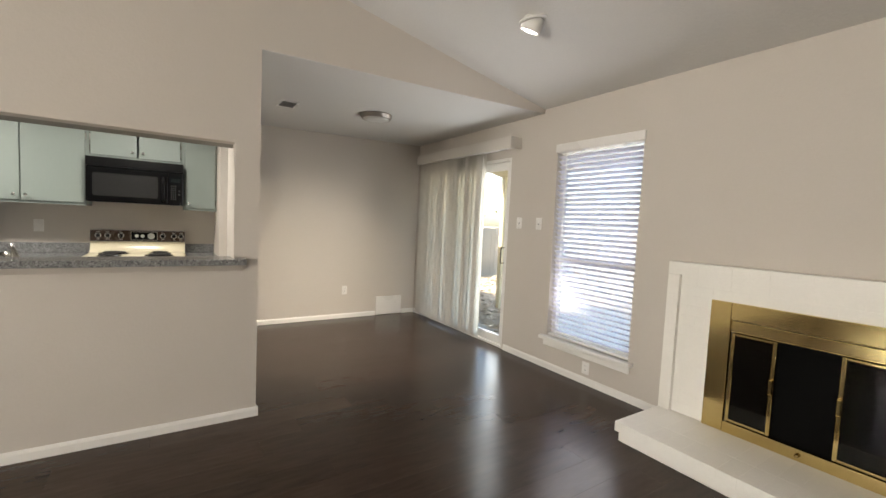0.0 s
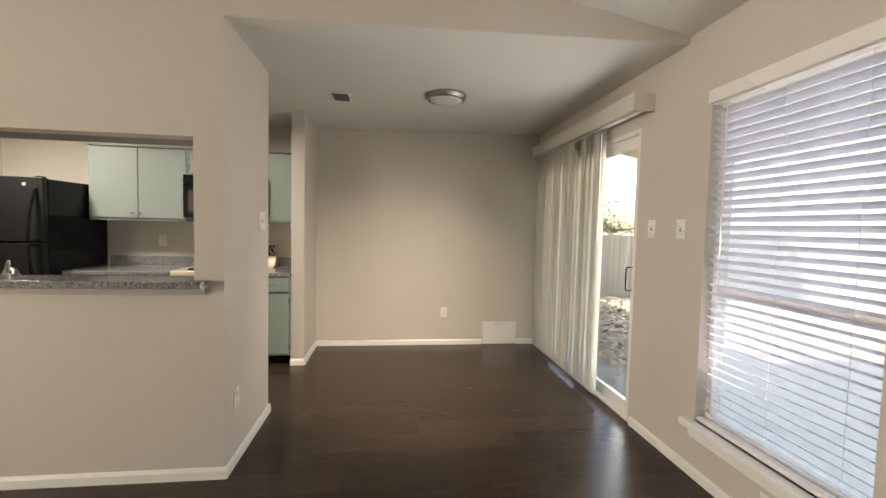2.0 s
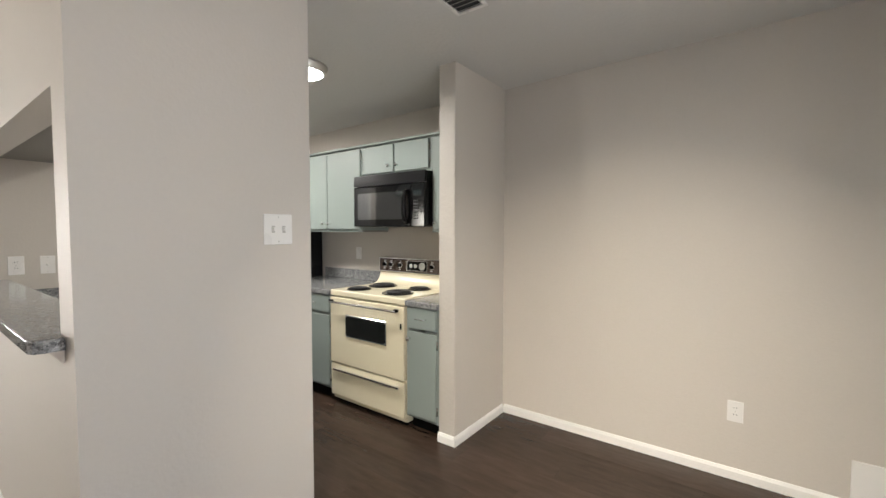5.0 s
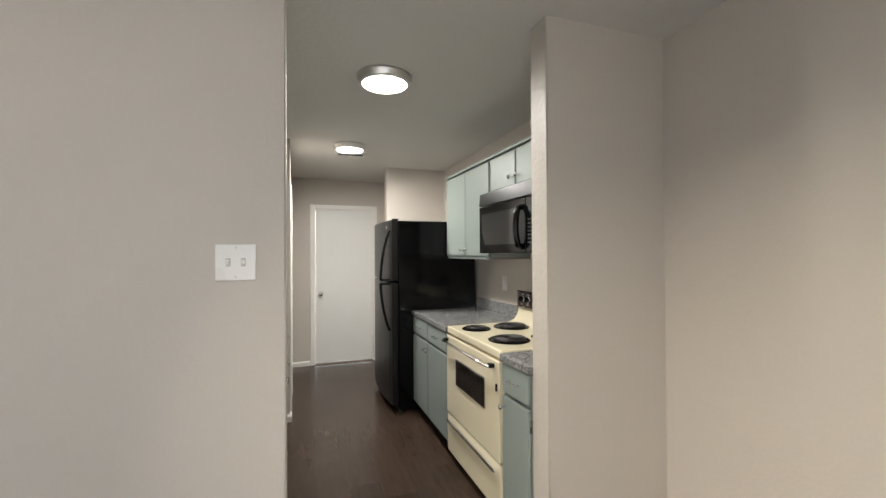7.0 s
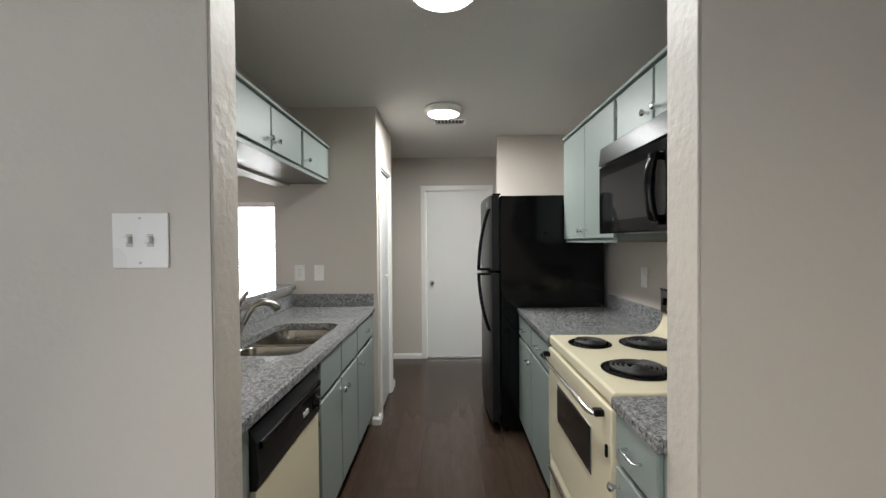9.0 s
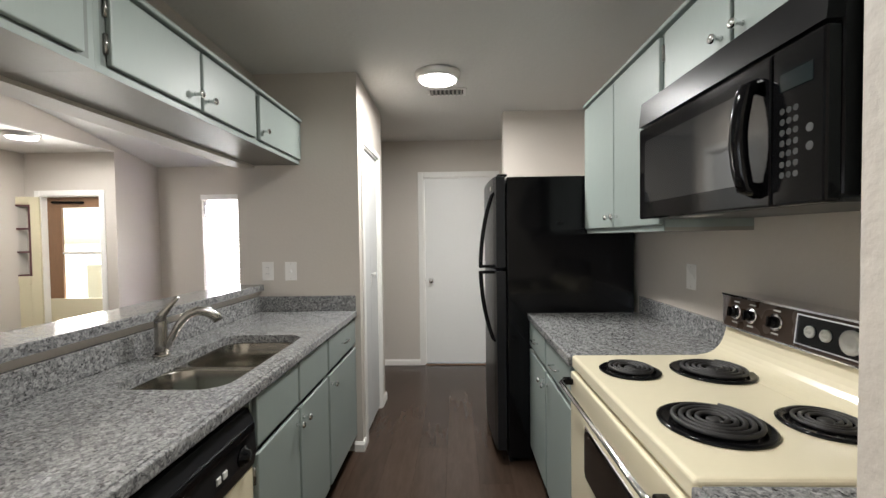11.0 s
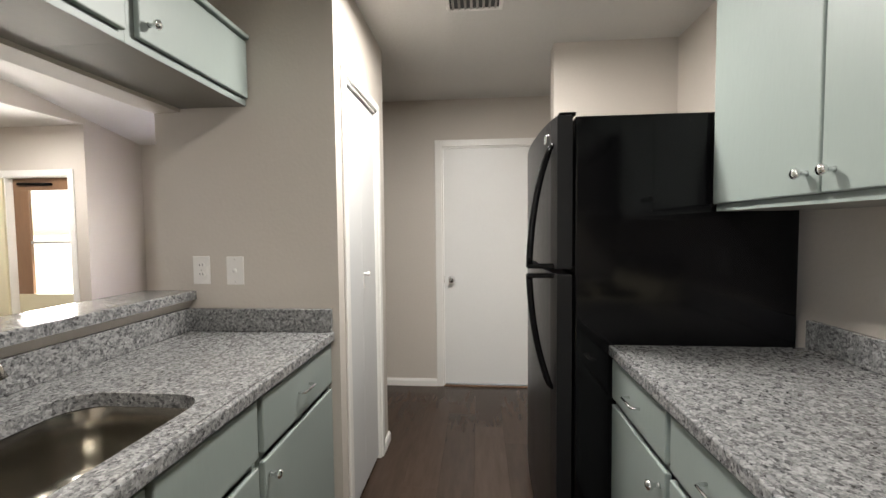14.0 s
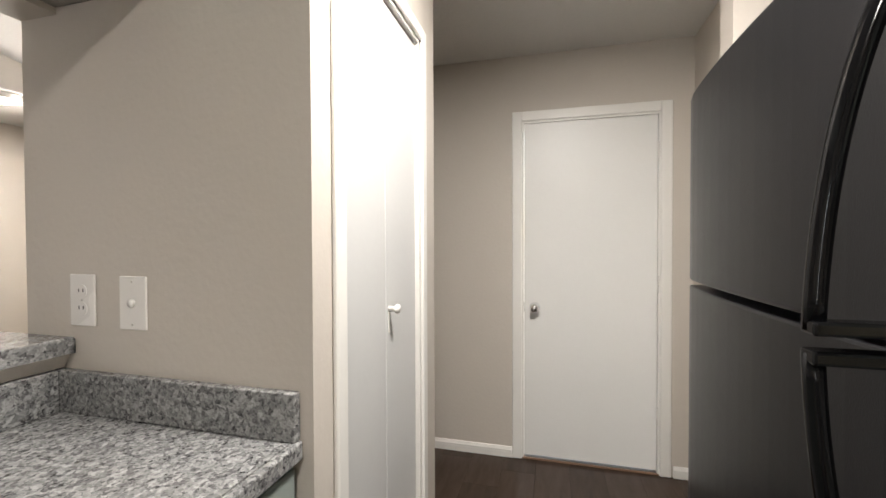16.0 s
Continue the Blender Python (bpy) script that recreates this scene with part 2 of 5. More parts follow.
M_BLACK_S = material("black_satin", (0.010, 0.010, 0.011), 0.33, vary=0.1, bump=0.12, bscale=420, spec=0.28)
M_GRILLE = material("matte_black_grille", (0.006, 0.006, 0.0065), 0.30, vary=0.1, spec=0.10)
M_RING = material("satin_nickel_ring", (0.74, 0.72, 0.69), 0.42, 1.0, vary=0.04)
# darker copy for the unlit fixture, colour lowered against a hot reflection
M_RING_UNLIT = material("unlit_nickel_ring", (0.40, 0.365, 0.33), 0.42, 1.0, vary=0.06)
M_KEY = material("grey_key_print", (0.032, 0.034, 0.035), 0.4)
M_COIL = material("coil_iron", (0.018, 0.017, 0.017), 0.5, vary=0.2, gscale=120, grain=0.1)
# one even near-black for toe kicks, tub, pull handle and mesh screen
M_DARK = material("near_black_matte", (0.004, 0.004, 0.004), 0.8, spec=0.05)
M_OVENGLASS = material("oven_glass", (0.006, 0.006, 0.006), 0.07)
M_MWGLASS = material("microwave_window", (0.020, 0.021, 0.022), 0.06, spec=0.8)
M_BRONZE = material("brown_control_panel", (0.055, 0.035, 0.024), 0.28, 0.3, vary=0.08)
M_PLATE = material("white_plastic", (0.80, 0.78, 0.75), 0.28, vary=0.02, grain=0.01)
M_SLOT = material("dark_slot", (0.05, 0.05, 0.05), 0.6)
M_BRASS = material("polished_brass", (0.66, 0.51, 0.225), 0.13, 1.0, vary=0.10, vscale=5, rvary=0.06, gscale=20)
M_BRICKP = material("white_painted_brick", (0.84, 0.82, 0.77), 0.5, bump=0.5, bscale=55, vary=0.04, grain=0.03)
M_SOOT = material("sooty_firebox", (0.02, 0.017, 0.015), 0.9, vary=0.3, bump=0.4, bscale=50)
M_FGLASS = glass_material("fire_glass", (0.30, 0.29, 0.28))
M_GLASS = glass_material("clear_glass", (0.97, 0.98, 0.97))
# pale veil that gives the tall window its washed-out glare
M_HAZE = haze_material("window_haze", (0.85, 0.85, 0.9), 0.42)
M_WEED = material("green_weed_leaf", (0.20, 0.27, 0.06), 0.7, vary=0.3, vscale=9, grain=0.15)
M_VBLIND = translucent_material("vertical_blind_vinyl", (0.67, 0.645, 0.595), 0.14)
M_SLAT = translucent_material("window_slat_vinyl", (0.84, 0.83, 0.89), 0.62, 0.4)
M_VALANCE = material("beige_valance_vinyl", (0.60, 0.565, 0.515), 0.4, vary=0.03, grain=0.01)
M_LENS_ON = glow("lit_lens", (1.0, 0.97, 0.92), 2.5)
M_LENS_OFF = material("frosted_lens", (0.70, 0.69, 0.66), 0.3)
M_GREYMET = material("painted_vent_metal", (0.50, 0.48, 0.45), 0.4, 0.2)
M_WOODFR = material("brown_storm_door", (0.22, 0.12, 0.065), 0.45, vary=0.1, stretch=(1, 1, 0.15), gscale=50, grain=0.15)
M_YELDOOR = material("pale_yellow_door_paint", (0.66, 0.60, 0.42), 0.4, vary=0.03)
M_MUNTIN = material("dark_red_muntin", (0.09, 0.028, 0.03), 0.45)
M_GROUND = material("dry_lawn", (0.40, 0.35, 0.26), 0.95, vary=0.4, vscale=0.8, grain=0.25, gscale=25, bump=0.8, bscale=40)
M_PATIO = material("patio_concrete", (0.38, 0.36, 0.32), 0.85, vary=0.12, vscale=2, grain=0.06, bump=0.3)
M_FENCE = material("weathered_fence", (0.32, 0.29, 0.245), 0.85, vary=0.15, stretch=(1, 1, 0.12), gscale=40, grain=0.15)
M_LEAF = material("fallen_leaf", (0.48, 0.385, 0.275), 0.8, vary=0.35, vscale=14, grain=0.2)
M_FOLIAGE = material("tree_leaf", (0.12, 0.15, 0.06), 0.7, vary=0.35, vscale=6, grain=0.2)
M_BARK = material("bark", (0.12, 0.09, 0.065), 0.9, vary=0.3, bump=0.8, bscale=30)
M_SOFFIT = material("cream_soffit_paint", (0.62, 0.54, 0.36), 0.6, vary=0.05)
M_SIDING = material("tan_house_siding", (0.46, 0.40, 0.31), 0.75, vary=0.08)
M_ROOF = material("roof_shingle", (0.10, 0.09, 0.08), 0.9, vary=0.3, gscale=30, grain=0.2)
M_AMBER = material("amber_lantern_glass", (0.6, 0.28, 0.08), 0.3)
M_PRINT = material("pale_print", (0.55, 0.55, 0.53), 0.4)
M_DISPLAY = material("display_glass", (0.005, 0.011, 0.013), 0.1)


# ---- builders ----
ORIG = {}


def thing(name, at, label, category, group="", kind=""):
    e = new(name)
    e.location = at
    e.empty_display_size = 0.05
    ORIG[e] = Vector(at)
    return tagged(e, label, category, group, kind)


def part(name, bm, mat, parent=None, label="", smooth=False):
    """Links a bmesh in world coordinates as one mesh object under parent."""
    o = ORIG.get(parent, Vector((0, 0, 0)))
    if o.length:
        bmesh.ops.translate(bm, verts=bm.verts, vec=-o)
    me = bpy.data.meshes.new(name)
    bm.to_mesh(me)
    bm.free()
    if smooth:
        me.polygons.foreach_set("use_smooth", [True] * len(me.polygons))
    me.materials.append(mat)
    ob = new(name, me)
    if parent:
        ob.parent = parent
    ORIG[ob] = o
    if label:
        tagged(ob, label)
    return ob


def struct(name, bm, mat, label, category):
    return tagged(part(name, bm, mat), label, category, kind="structure")


def add_box(bm, x0, x1, y0, y1, z0, z1, bevel=0.0, seg=1):
    x0, x1, y0, y1, z0, z1 = min(x0, x1), max(x0, x1), min(y0, y1), max(y0, y1), min(z0, z1), max(z0, z1)
    m = Matrix.Translation(((x0 + x1) / 2, (y0 + y1) / 2, (z0 + z1) / 2)) @ Matrix.Diagonal((x1 - x0, y1 - y0, z1 - z0, 1))
    r = bmesh.ops.create_cube(bm, size=1, matrix=m)
    if bevel:
        es = {e for v in r["verts"] for e in v.link_edges}
        bmesh.ops.bevel(bm, geom=list(es), offset=bevel, segments=seg, affect="EDGES", profile=0.5)


def boxes(*bs, bevel=0.0, seg=1, m=None):
    bm = bmesh.new()
    for b in bs:
        add_box(bm, *b, bevel=bevel, seg=seg)
    if m is not None:
        bm.transform(m)
    return bm


def prism(poly, axis, a0, a1, bm=None):
    """A polygon drawn in two axes and pushed along the third ('y': points are x, z; 'x': y, z; 'z': x, y)."""
    bm = bm or bmesh.new()

    def p(u, v, a):
        return {"y": (u, a, v), "x": (a, u, v), "z": (u, v, a)}[axis]
    lo = [bm.verts.new(p(u, v, a0)) for u, v in poly]
    hi = [bm.verts.new(p(u, v, a1)) for u, v in poly]
    bm.faces.new(lo)
    bm.faces.new(hi[::-1])
    for i in range(len(poly)):
        j = (i + 1) % len(poly)
        bm.faces.new((lo[i], hi[i], hi[j], lo[j]))
    bmesh.ops.recalc_face_normals(bm, faces=bm.faces)
    return bm


def lathe(profile, m, seg=20, bm=None):
    """Turns (radius, height) points round local z."""
    bm = bm or bmesh.new()
    rings = []
    for r, h in profile:
        if r < 1e-6:
            rings.append([bm.verts.new(m @ Vector((0, 0, h)))])
        else:
            rings.append([bm.verts.new(m @ Vector((r * math.cos(2 * math.pi * i / seg), r * math.sin(2 * math.pi * i / seg), h))) for i in range(seg)])
    for a, b in zip(rings, rings[1:]):
        for i in range(seg):
            j = (i + 1) % seg
            if len(a) == 1 and len(b) == 1:
                continue
            if len(a) == 1:
                bm.faces.new((a[0], b[i], b[j]))
            elif len(b) == 1:
                bm.faces.new((a[i], b[0], a[j]))
            else:
                bm.faces.new((a[i], b[i], b[j], a[j]))
    for end in (rings[0], rings[-1]):
        if len(end) > 2:
            bm.faces.new(end)
    bmesh.ops.recalc_face_normals(bm, faces=bm.faces)
    return bm


def tube(points, radii, seg=10, bm=None, flat=1.0):
    """A round bar along points; radii one number or one a point; flat squeezes it sideways."""
    bm = bm or bmesh.new()
    pts = [Vector(p) for p in points]
    if isinstance(radii, (int, float)):
        radii = [radii] * len(pts)
    rings, side = [], None
    for i, p in enumerate(pts):
        d = (pts[min(i + 1, len(pts) - 1)] - pts[max(i - 1, 0)]).normalized()
        if side is None:
            side = d.orthogonal().normalized()
        side = (side - d * side.dot(d)).normalized()
        up = d.cross(side)
        rings.append([bm.verts.new(p + (side * math.cos(2 * math.pi * k / seg) * flat + up * math.sin(2 * math.pi * k / seg)) * radii[i]) for k in range(seg)])
    for a, b in zip(rings, rings[1:]):
        for k in range(seg):
            n = (k + 1) % seg
            bm.faces.new((a[k], a[n], b[n], b[k]))
    bm.faces.new(rings[0][::-1])
    bm.faces.new(rings[-1])
    bmesh.ops.recalc_face_normals(bm, faces=bm.faces)
    return bm


def arc(p0, p1, p2, n=10):
    """Points on a smooth curve through the control p1."""
    p0, p1, p2 = Vector(p0), Vector(p1), Vector(p2)
    return [p0 * (1 - s) ** 2 + p1 * 2 * s * (1 - s) + p2 * s * s for s in (i / n for i in range(n + 1))]


FACING = {"-y": 0, "+x": 90, "+y": 180, "-x": -90}


def front(x, y, z, facing):
    """A frame on a face: local x to the viewer's right, y into the face, z up."""
    return pose(x, y, z, 0, 0, FACING[facing])


OUT = pose(0, 0, 0, 90, 0, 0)   # turns local z to stick out of the face


# ---- structure ----
WX, PY, BY = 2.945, 2.965, 5.445     # window wall, partition face, back wall
RIDGE_X, EAVE, SLOPE = -0.95, 2.535, 0.19


def vault(x):
    return EAVE + SLOPE * (WX - x) if x > RIDGE_X else EAVE + SLOPE * (WX - RIDGE_X) - SLOPE * (RIDGE_X - x)


def dining(x):
    """Underside of the dining ceiling, a little higher towards the window wall."""
    return 2.435 + 0.0227 * (x - 0.3)


# window wall with the tall window and the sliding door
WY0, WY1, WZ0, WZ1 = 1.895, 2.765, 0.325, 2.135
DY0, DY1, DZ1 = 3.41, 5.24, 2.115
wx0, wx1 = WX, WX + 0.125
struct("wall_east", boxes((wx0, wx1, -2.7, WY0, 0, 2.62), (wx0, wx1, WY0, WY1, 0, WZ0), (wx0, wx1, WY0, WY1, WZ1, 2.62),
                          (wx0, wx1, WY1, DY0, 0, 2.62), (wx0, wx1, DY0, DY1, DZ1, 2.62), (wx0, wx1, DY1, 5.57, 0, 2.62)),
       M_WALL, "beige painted drywall holding a window and sliding door", "wall")
struct("wall_north", boxes((-2.87, WX, BY, BY + 0.125, 0, 2.62)), M_WALL, "plain beige painted drywall behind dining area and stove", "wall")

# partition with the pass-through, carried up as a gable under the vault
bm = prism([(-5.4, 0), (-1.868, 0), (-1.868, vault(-1.868) + 0.05), (-5.4, vault(-5.4) + 0.05)], "y", PY, PY + 0.115)
prism([(-1.868, 0), (0.2, 0), (0.2, 1.03), (-1.868, 1.03)], "y", PY, PY + 0.115, bm)
prism([(-1.868, 1.82), (0.2, 1.82), (0.2, vault(0.2) + 0.05), (RIDGE_X, vault(RIDGE_X) + 0.05), (-1.868, vault(-1.868) + 0.05)], "y", PY, PY + 0.115, bm)
prism([(0.2, 0), (0.348, 0), (0.348, vault(0.348) + 0.05), (0.2, vault(0.2) + 0.05)], "y", PY, PY + 0.115, bm)
prism([(0.348, dining(0.348) + 0.004), (WX, dining(WX) + 0.004), (WX, vault(WX) + 0.05), (0.348, vault(0.348) + 0.05)], "y", PY, PY + 0.115, bm)
struct("wall_partition", bm, M_WALL, "beige partition with a wide kitchen pass-through and gable above", "wall")

struct("wall_kitchen_end", boxes((0.235, 0.348, PY + 0.115, 3.752, 0, 2.45)), M_WALL, "short beige wall beside the kitchen entrance", "wall")
struct("wall_kitchen_end_edge", boxes((0.236, 0.346, 3.752, 3.758, 0, 2.45), bevel=0.002), M_JAMB, "hand-troweled beige wall edge at kitchen entrance", "wall edge")
struct("wall_stub", boxes((0.262, 0.387, 4.80, BY, 0, 2.45)), M_WALL, "narrow beige wall stub beside the stove counter", "wall")
struct("wall_stub_edge", boxes((0.264, 0.385, 4.794, 4.80, 0, 2.45), bevel=0.002), M_JAMB, "hand-troweled beige wall edge by the stove counter", "wall edge")

# pantry closet
PX, PYF = -1.868, 3.74
POX0, POX1, POZ = -2.535, -1.985, 1.985
struct("wall_pantry_side", boxes((PX - 0.1, PX, PY + 0.115, PYF, 0, 2.45)), M_WALL, "beige closet wall at the end of the sink counter", "wall")
struct("wall_pantry_front", boxes((POX1, PX - 0.1, PYF - 0.1, PYF, 0, 2.45), (-2.715, POX0, PYF - 0.1, PYF, 0, 2.45), (POX0, POX1, PYF - 0.1, PYF, POZ, 2.45)),
       M_WALL, "beige closet wall framing the white pantry door", "wall")
struct("wall_pantry_back", boxes((-2.715, -2.615, PY + 0.115, PYF - 0.1, 0, 2.45)), M_WALL, "plain beige end wall of pantry closet", "wall")

# hall
HX = -3.65
HY0, HY1, HZ = 4.012, 4.758, 1.998
struct("wall_hall", boxes((HX - 0.12, HX, PY + 0.115, HY0, 0, 2.45), (HX - 0.12, HX, HY1, 5.57, 0, 2.45), (HX - 0.12, HX, HY0, HY1, HZ, 2.45)),
       M_WALL, "beige hall wall around a white slab door", "wall")
struct("wall_hall_side", boxes((HX, -2.83, 4.92, BY + 0.125, 0, 2.45), (-2.83, -2.72, 4.755, BY, 0, 2.45)), M_WALL, "beige wall return beside the refrigerator", "wall")

# living room, far side, and the entry nook
LX, EY = -5.28, -0.042
VY0, VY1, VZ0, VZ1 = 0.61, 1.78, 0.56, 2.01
struct("wall_west", boxes((LX - 0.12, LX, EY - 0.12, VY0, 0, 2.6), (LX - 0.12, LX, VY1, PY, 0, 2.6), (LX - 0.12, LX, VY0, VY1, 0, VZ0), (LX - 0.12, LX, VY0, VY1, VZ1, 2.6)),
       M_WALL, "beige living room wall with one blinded window", "wall")
struct("wall_alcove", boxes((LX, -4.5, EY - 0.12, EY, 0, 2.62)), M_WALL, "beige wall return beside the front entry", "wall")
NX = -4.5
NY0, NY1, NZ = -1.05, -0.255, 1.968
struct("wall_entry", boxes((NX - 0.12, NX, -1.37, NY0, 0, 2.62), (NX - 0.12, NX, NY1, EY - 0.12, 0, 2.62), (NX - 0.12, NX, NY0, NY1, NZ, 2.62)),
       M_WALL, "beige wall around the open front entry", "wall")
struct("wall_nook", boxes((NX, -2.7, -1.37, -1.25, 0, 2.62), (-2.7, -2.58, -2.6, -1.37, 0, 2.95), (-2.7, -2.58, -1.37, EY - 0.1, 2.53, 2.95)), M_WALL, "plain beige walls closing the entry nook", "wall")
struct("wall_entry_gable", prism([(-4.5, 2.535), (-2.58, 2.535), (-2.58, vault(-2.58) + 0.05), (-4.5, vault(-4.5) + 0.05)], "y", EY - 0.1, EY),
       M_WALL, "beige gable above the lower entry ceiling", "wall")
struct("wall_south", boxes((-2.7, wx1, -2.72, -2.6, 0, 3.4)), M_WALL, "plain beige living room end wall", "wall")

# ceilings
struct("ceiling_dining", prism([(0.349, dining(0.349)), (WX, dining(WX)), (WX, 2.6), (0.349, 2.6)], "y", PY + 0.006, BY), M_CEIL, "flat white textured ceiling over the dining area", "ceiling")
bm = prism([(0.349, 2.436), (HX, 2.384), (HX, 2.6), (0.349, 2.6)], "y", PY + 0.115, BY)
struct("ceiling_kitchen", bm, M_CEIL, "white textured galley kitchen ceiling", "ceiling")
bm = prism([(wx1, vault(wx1)), (RIDGE_X, vault(RIDGE_X)), (-5.4, vault(-5.4)), (-5.4, vault(-5.4) + 0.14), (RIDGE_X, vault(RIDGE_X) + 0.14), (wx1, vault(wx1) + 0.14)], "y", -2.72, PY)
struct("ceiling_vault", bm, M_CEIL, "sloping white vaulted living room ceiling", "ceiling")
struct("ceiling_entry", boxes((NX, -2.58, -1.37, EY - 0.1, 2.525, 2.6), (NX, -2.58, EY - 0.1, EY, 2.525, 2.535)), M_CEIL, "flat white lower ceiling over the entry", "ceiling")
struct("roof", prism([(3.3, 2.62), (RIDGE_X, 3.50), (-5.9, 2.52), (-5.9, 2.66), (RIDGE_X, 3.66), (3.3, 2.74)], "y", -2.9, 13.0), M_ROOF, "dark shingle gable roof of the house", "roof")
struct("wall_wing", boxes((-5.4, 2.9, 5.58, 13.0, -0.16, 2.5)), M_SIDING, "plain tan outer wall of the house's next wing", "wall")

# floor slab; the planks lie on it
floor = struct("floor", boxes((-5.5, wx1, -2.75, 5.6, -0.12, -0.006)), M_GAP, "dark brown wood-look vinyl plank floor", "floor")


# baseboards and door casing
def baseboard(x0, y0, x1, y1, side):
    """A board with an eased top against a wall; side: the way it faces."""
    h, d = 0.062, 0.014
    if side in ("+x", "-x"):
        s = 1 if side == "+x" else -1
        bm = prism([(x0, 0), (x0 + s * d, 0), (x0 + s * d, h * 0.72), (x0 + s * d * 0.4, h), (x0, h)], "y", y0, y1)
    else:
        s = 1 if side == "+y" else -1
        bm = prism([(y0, 0), (y0 + s * d, 0), (y0 + s * d, h * 0.72), (y0 + s * d * 0.4, h), (y0, h)], "x", x0, x1)
    return struct("baseboard", bm, M_TRIM, "white painted wooden baseboard along the wall", "baseboard")


baseboard(WX, 1.56, WX, 3.38, "-x")
baseboard(WX, 5.25, WX, BY - 0.015, "-x")
baseboard(0.402, BY, 2.305, BY, "-y")
baseboard(2.73, BY, WX, BY, "-y")
baseboard(-1.9, PY, 0.362, PY, "-y")
baseboard(-5.28, PY, -1.9, PY, "-y")
baseboard(0.348, PY, 0.348, 3.772, "+x")
baseboard(0.26, 3.758, 0.348, 3.758, "+y")
baseboard(0.387, 4.780, 0.387, BY - 0.014, "+x")
baseboard(0.262, 4.794, 0.387, 4.794, "-y")
baseboard(PX, 3.69, PX, 3.754, "+x")
baseboard(-1.935, PYF, PX, PYF, "+y")
baseboard(-2.73, PYF, -2.595, PYF, "+y")
baseboard(-2.715, PYF - 0.09, -2.715, PYF, "-x")
baseboard(HX, 3.1, HX, 3.955, "+x")
baseboard(HX, 4.825, HX, 4.92, "+x")
baseboard(LX, EY, LX, PY, "+x")
baseboard(LX, EY, NX, EY, "+y")


def casing(m, w, h, name, label, cw=0.056, th=0.014):
    """Three-sided door casing round an opening w by h, local frame at its lower left."""
    bm = boxes((-cw, 0, -th, 0, 0, h + cw), (w, w + cw, -th, 0, 0, h + cw), (0, w, -th, 0, h, h + cw), bevel=0.004, m=m)
    # stops inside the reveal
    bm2 = boxes((0, 0.011, -0.002, 0.11, 0, h), (w - 0.011, w, -0.002, 0.11, 0, h), (0.011, w - 0.011, -0.002, 0.11, h - 0.011, h), m=m)
    t = struct(name, bm, M_TRIM, label, "door casing")
    part("door_jamb", bm2, M_TRIM, t)
    return t


def round_knob(m, parent, mat=M_CHROME, r=0.027, name="door_knob"):
    part(name, lathe([(0.031, 0), (0.031, 0.004), (0.013, 0.009), (0.011, 0.03), (r * 0.8, 0.036), (r, 0.048), (r * 0.86, 0.062), (r * 0.45, 0.068), (0, 0.069)], m @ OUT, 20), mat, parent, "round chrome knob", True)


# hall door
m = front(HX, HY0, 0, "+x")
w = HY1 - HY0
casing(m, w, HZ, "door_casing_hall", "white painted casing round the hall door")
d = struct("door_1", boxes((0.014, w - 0.014, 0.006, 0.041, 0.022, HZ - 0.013), bevel=0.002, m=m), M_DOOR, "closed flat white slab door in the hall", "door")
round_knob(m @ pose(0.075, 0.006, 0.905), d)
part("latch_plate", boxes((0.012, 0.0155, -0.001, 0.03, 0.875, 0.935), m=m), M_CHROME, d)
for hz in (0.33, 1.055, 1.79):
    part("hinge", tube([m @ Vector((w - 0.012, -0.004, hz - 0.045)), m @ Vector((w - 0.012, -0.004, hz + 0.045))], 0.006, 8), M_TRIM, d, "white painted hinge", True)
# added dark strip: the shaded gap below the door as a solid
struct("door_gap_strip", boxes((HX - 0.1, HX + 0.002, HY0, HY1, -0.004, 0.010), bevel=0.002), M_WOODFR, "dark strip standing in for the shaded gap under the hall door", "threshold")

# second strip darkening the same gap
part("threshold", boxes((0.014, w - 0.014, 0.004, 0.06, 0.0005, 0.012), m=m), M_GAP, d, "dark strip for the door gap's shade")
# pantry door, two folding leaves
m = front(POX1, PYF, 0, "+y")
w = POX1 - POX0
casing(m, w, POZ, "door_casing_pantry", "white painted casing round the pantry door", 0.045)
d = thing("door_2", (POX0 + w / 2, PYF, 0), "closed narrow white folding pantry door", "door", kind="structure")
for i in (0, 1):
    a = 0.013 + i * (w - 0.026) / 2
    part("door_leaf", boxes((a, a + (w - 0.026) / 2 - 0.003, 0.012, 0.042, 0.02, POZ - 0.016), bevel=0.002, m=m), M_PANTRY, d)
part("door_pull", lathe([(0.009, 0), (0.007, 0.016), (0.014, 0.024), (0.013, 0.032), (0, 0.035)], m @ pose(w / 2 + 0.02, 0.012, 1.10) @ OUT, 16), M_PLATE, d, "small white pull knob", True)
part("pull_plate", boxes((w / 2 + 0.014, w / 2 + 0.026, 0.010, 0.013, 1.03, 1.10), m=m), M_PLATE, d)


# front entry: casing, storm door, open panelled door
m = front(NX, NY0, 0, "+x")
w = NY1 - NY0
casing(m, w, NZ, "door_casing_entry", "white painted casing round the front entry", 0.07)
sd = thing("storm_door", (NX - 0.09, NY0 + w / 2, 0), "closed brown-framed glass storm door in the entry", "storm door", kind="structure")
ys = 0.075
part("frame_rail", boxes((0.012, w - 0.012, ys, ys + 0.035, NZ - 0.15, NZ - 0.012), bevel=0.003, m=m), M_WOODFR, sd)
part("frame_rail", boxes((0.012, w - 0.012, ys, ys + 0.035, 0.012, 0.62), bevel=0.003, m=m), M_YELDOOR, sd, "pale lower panel")
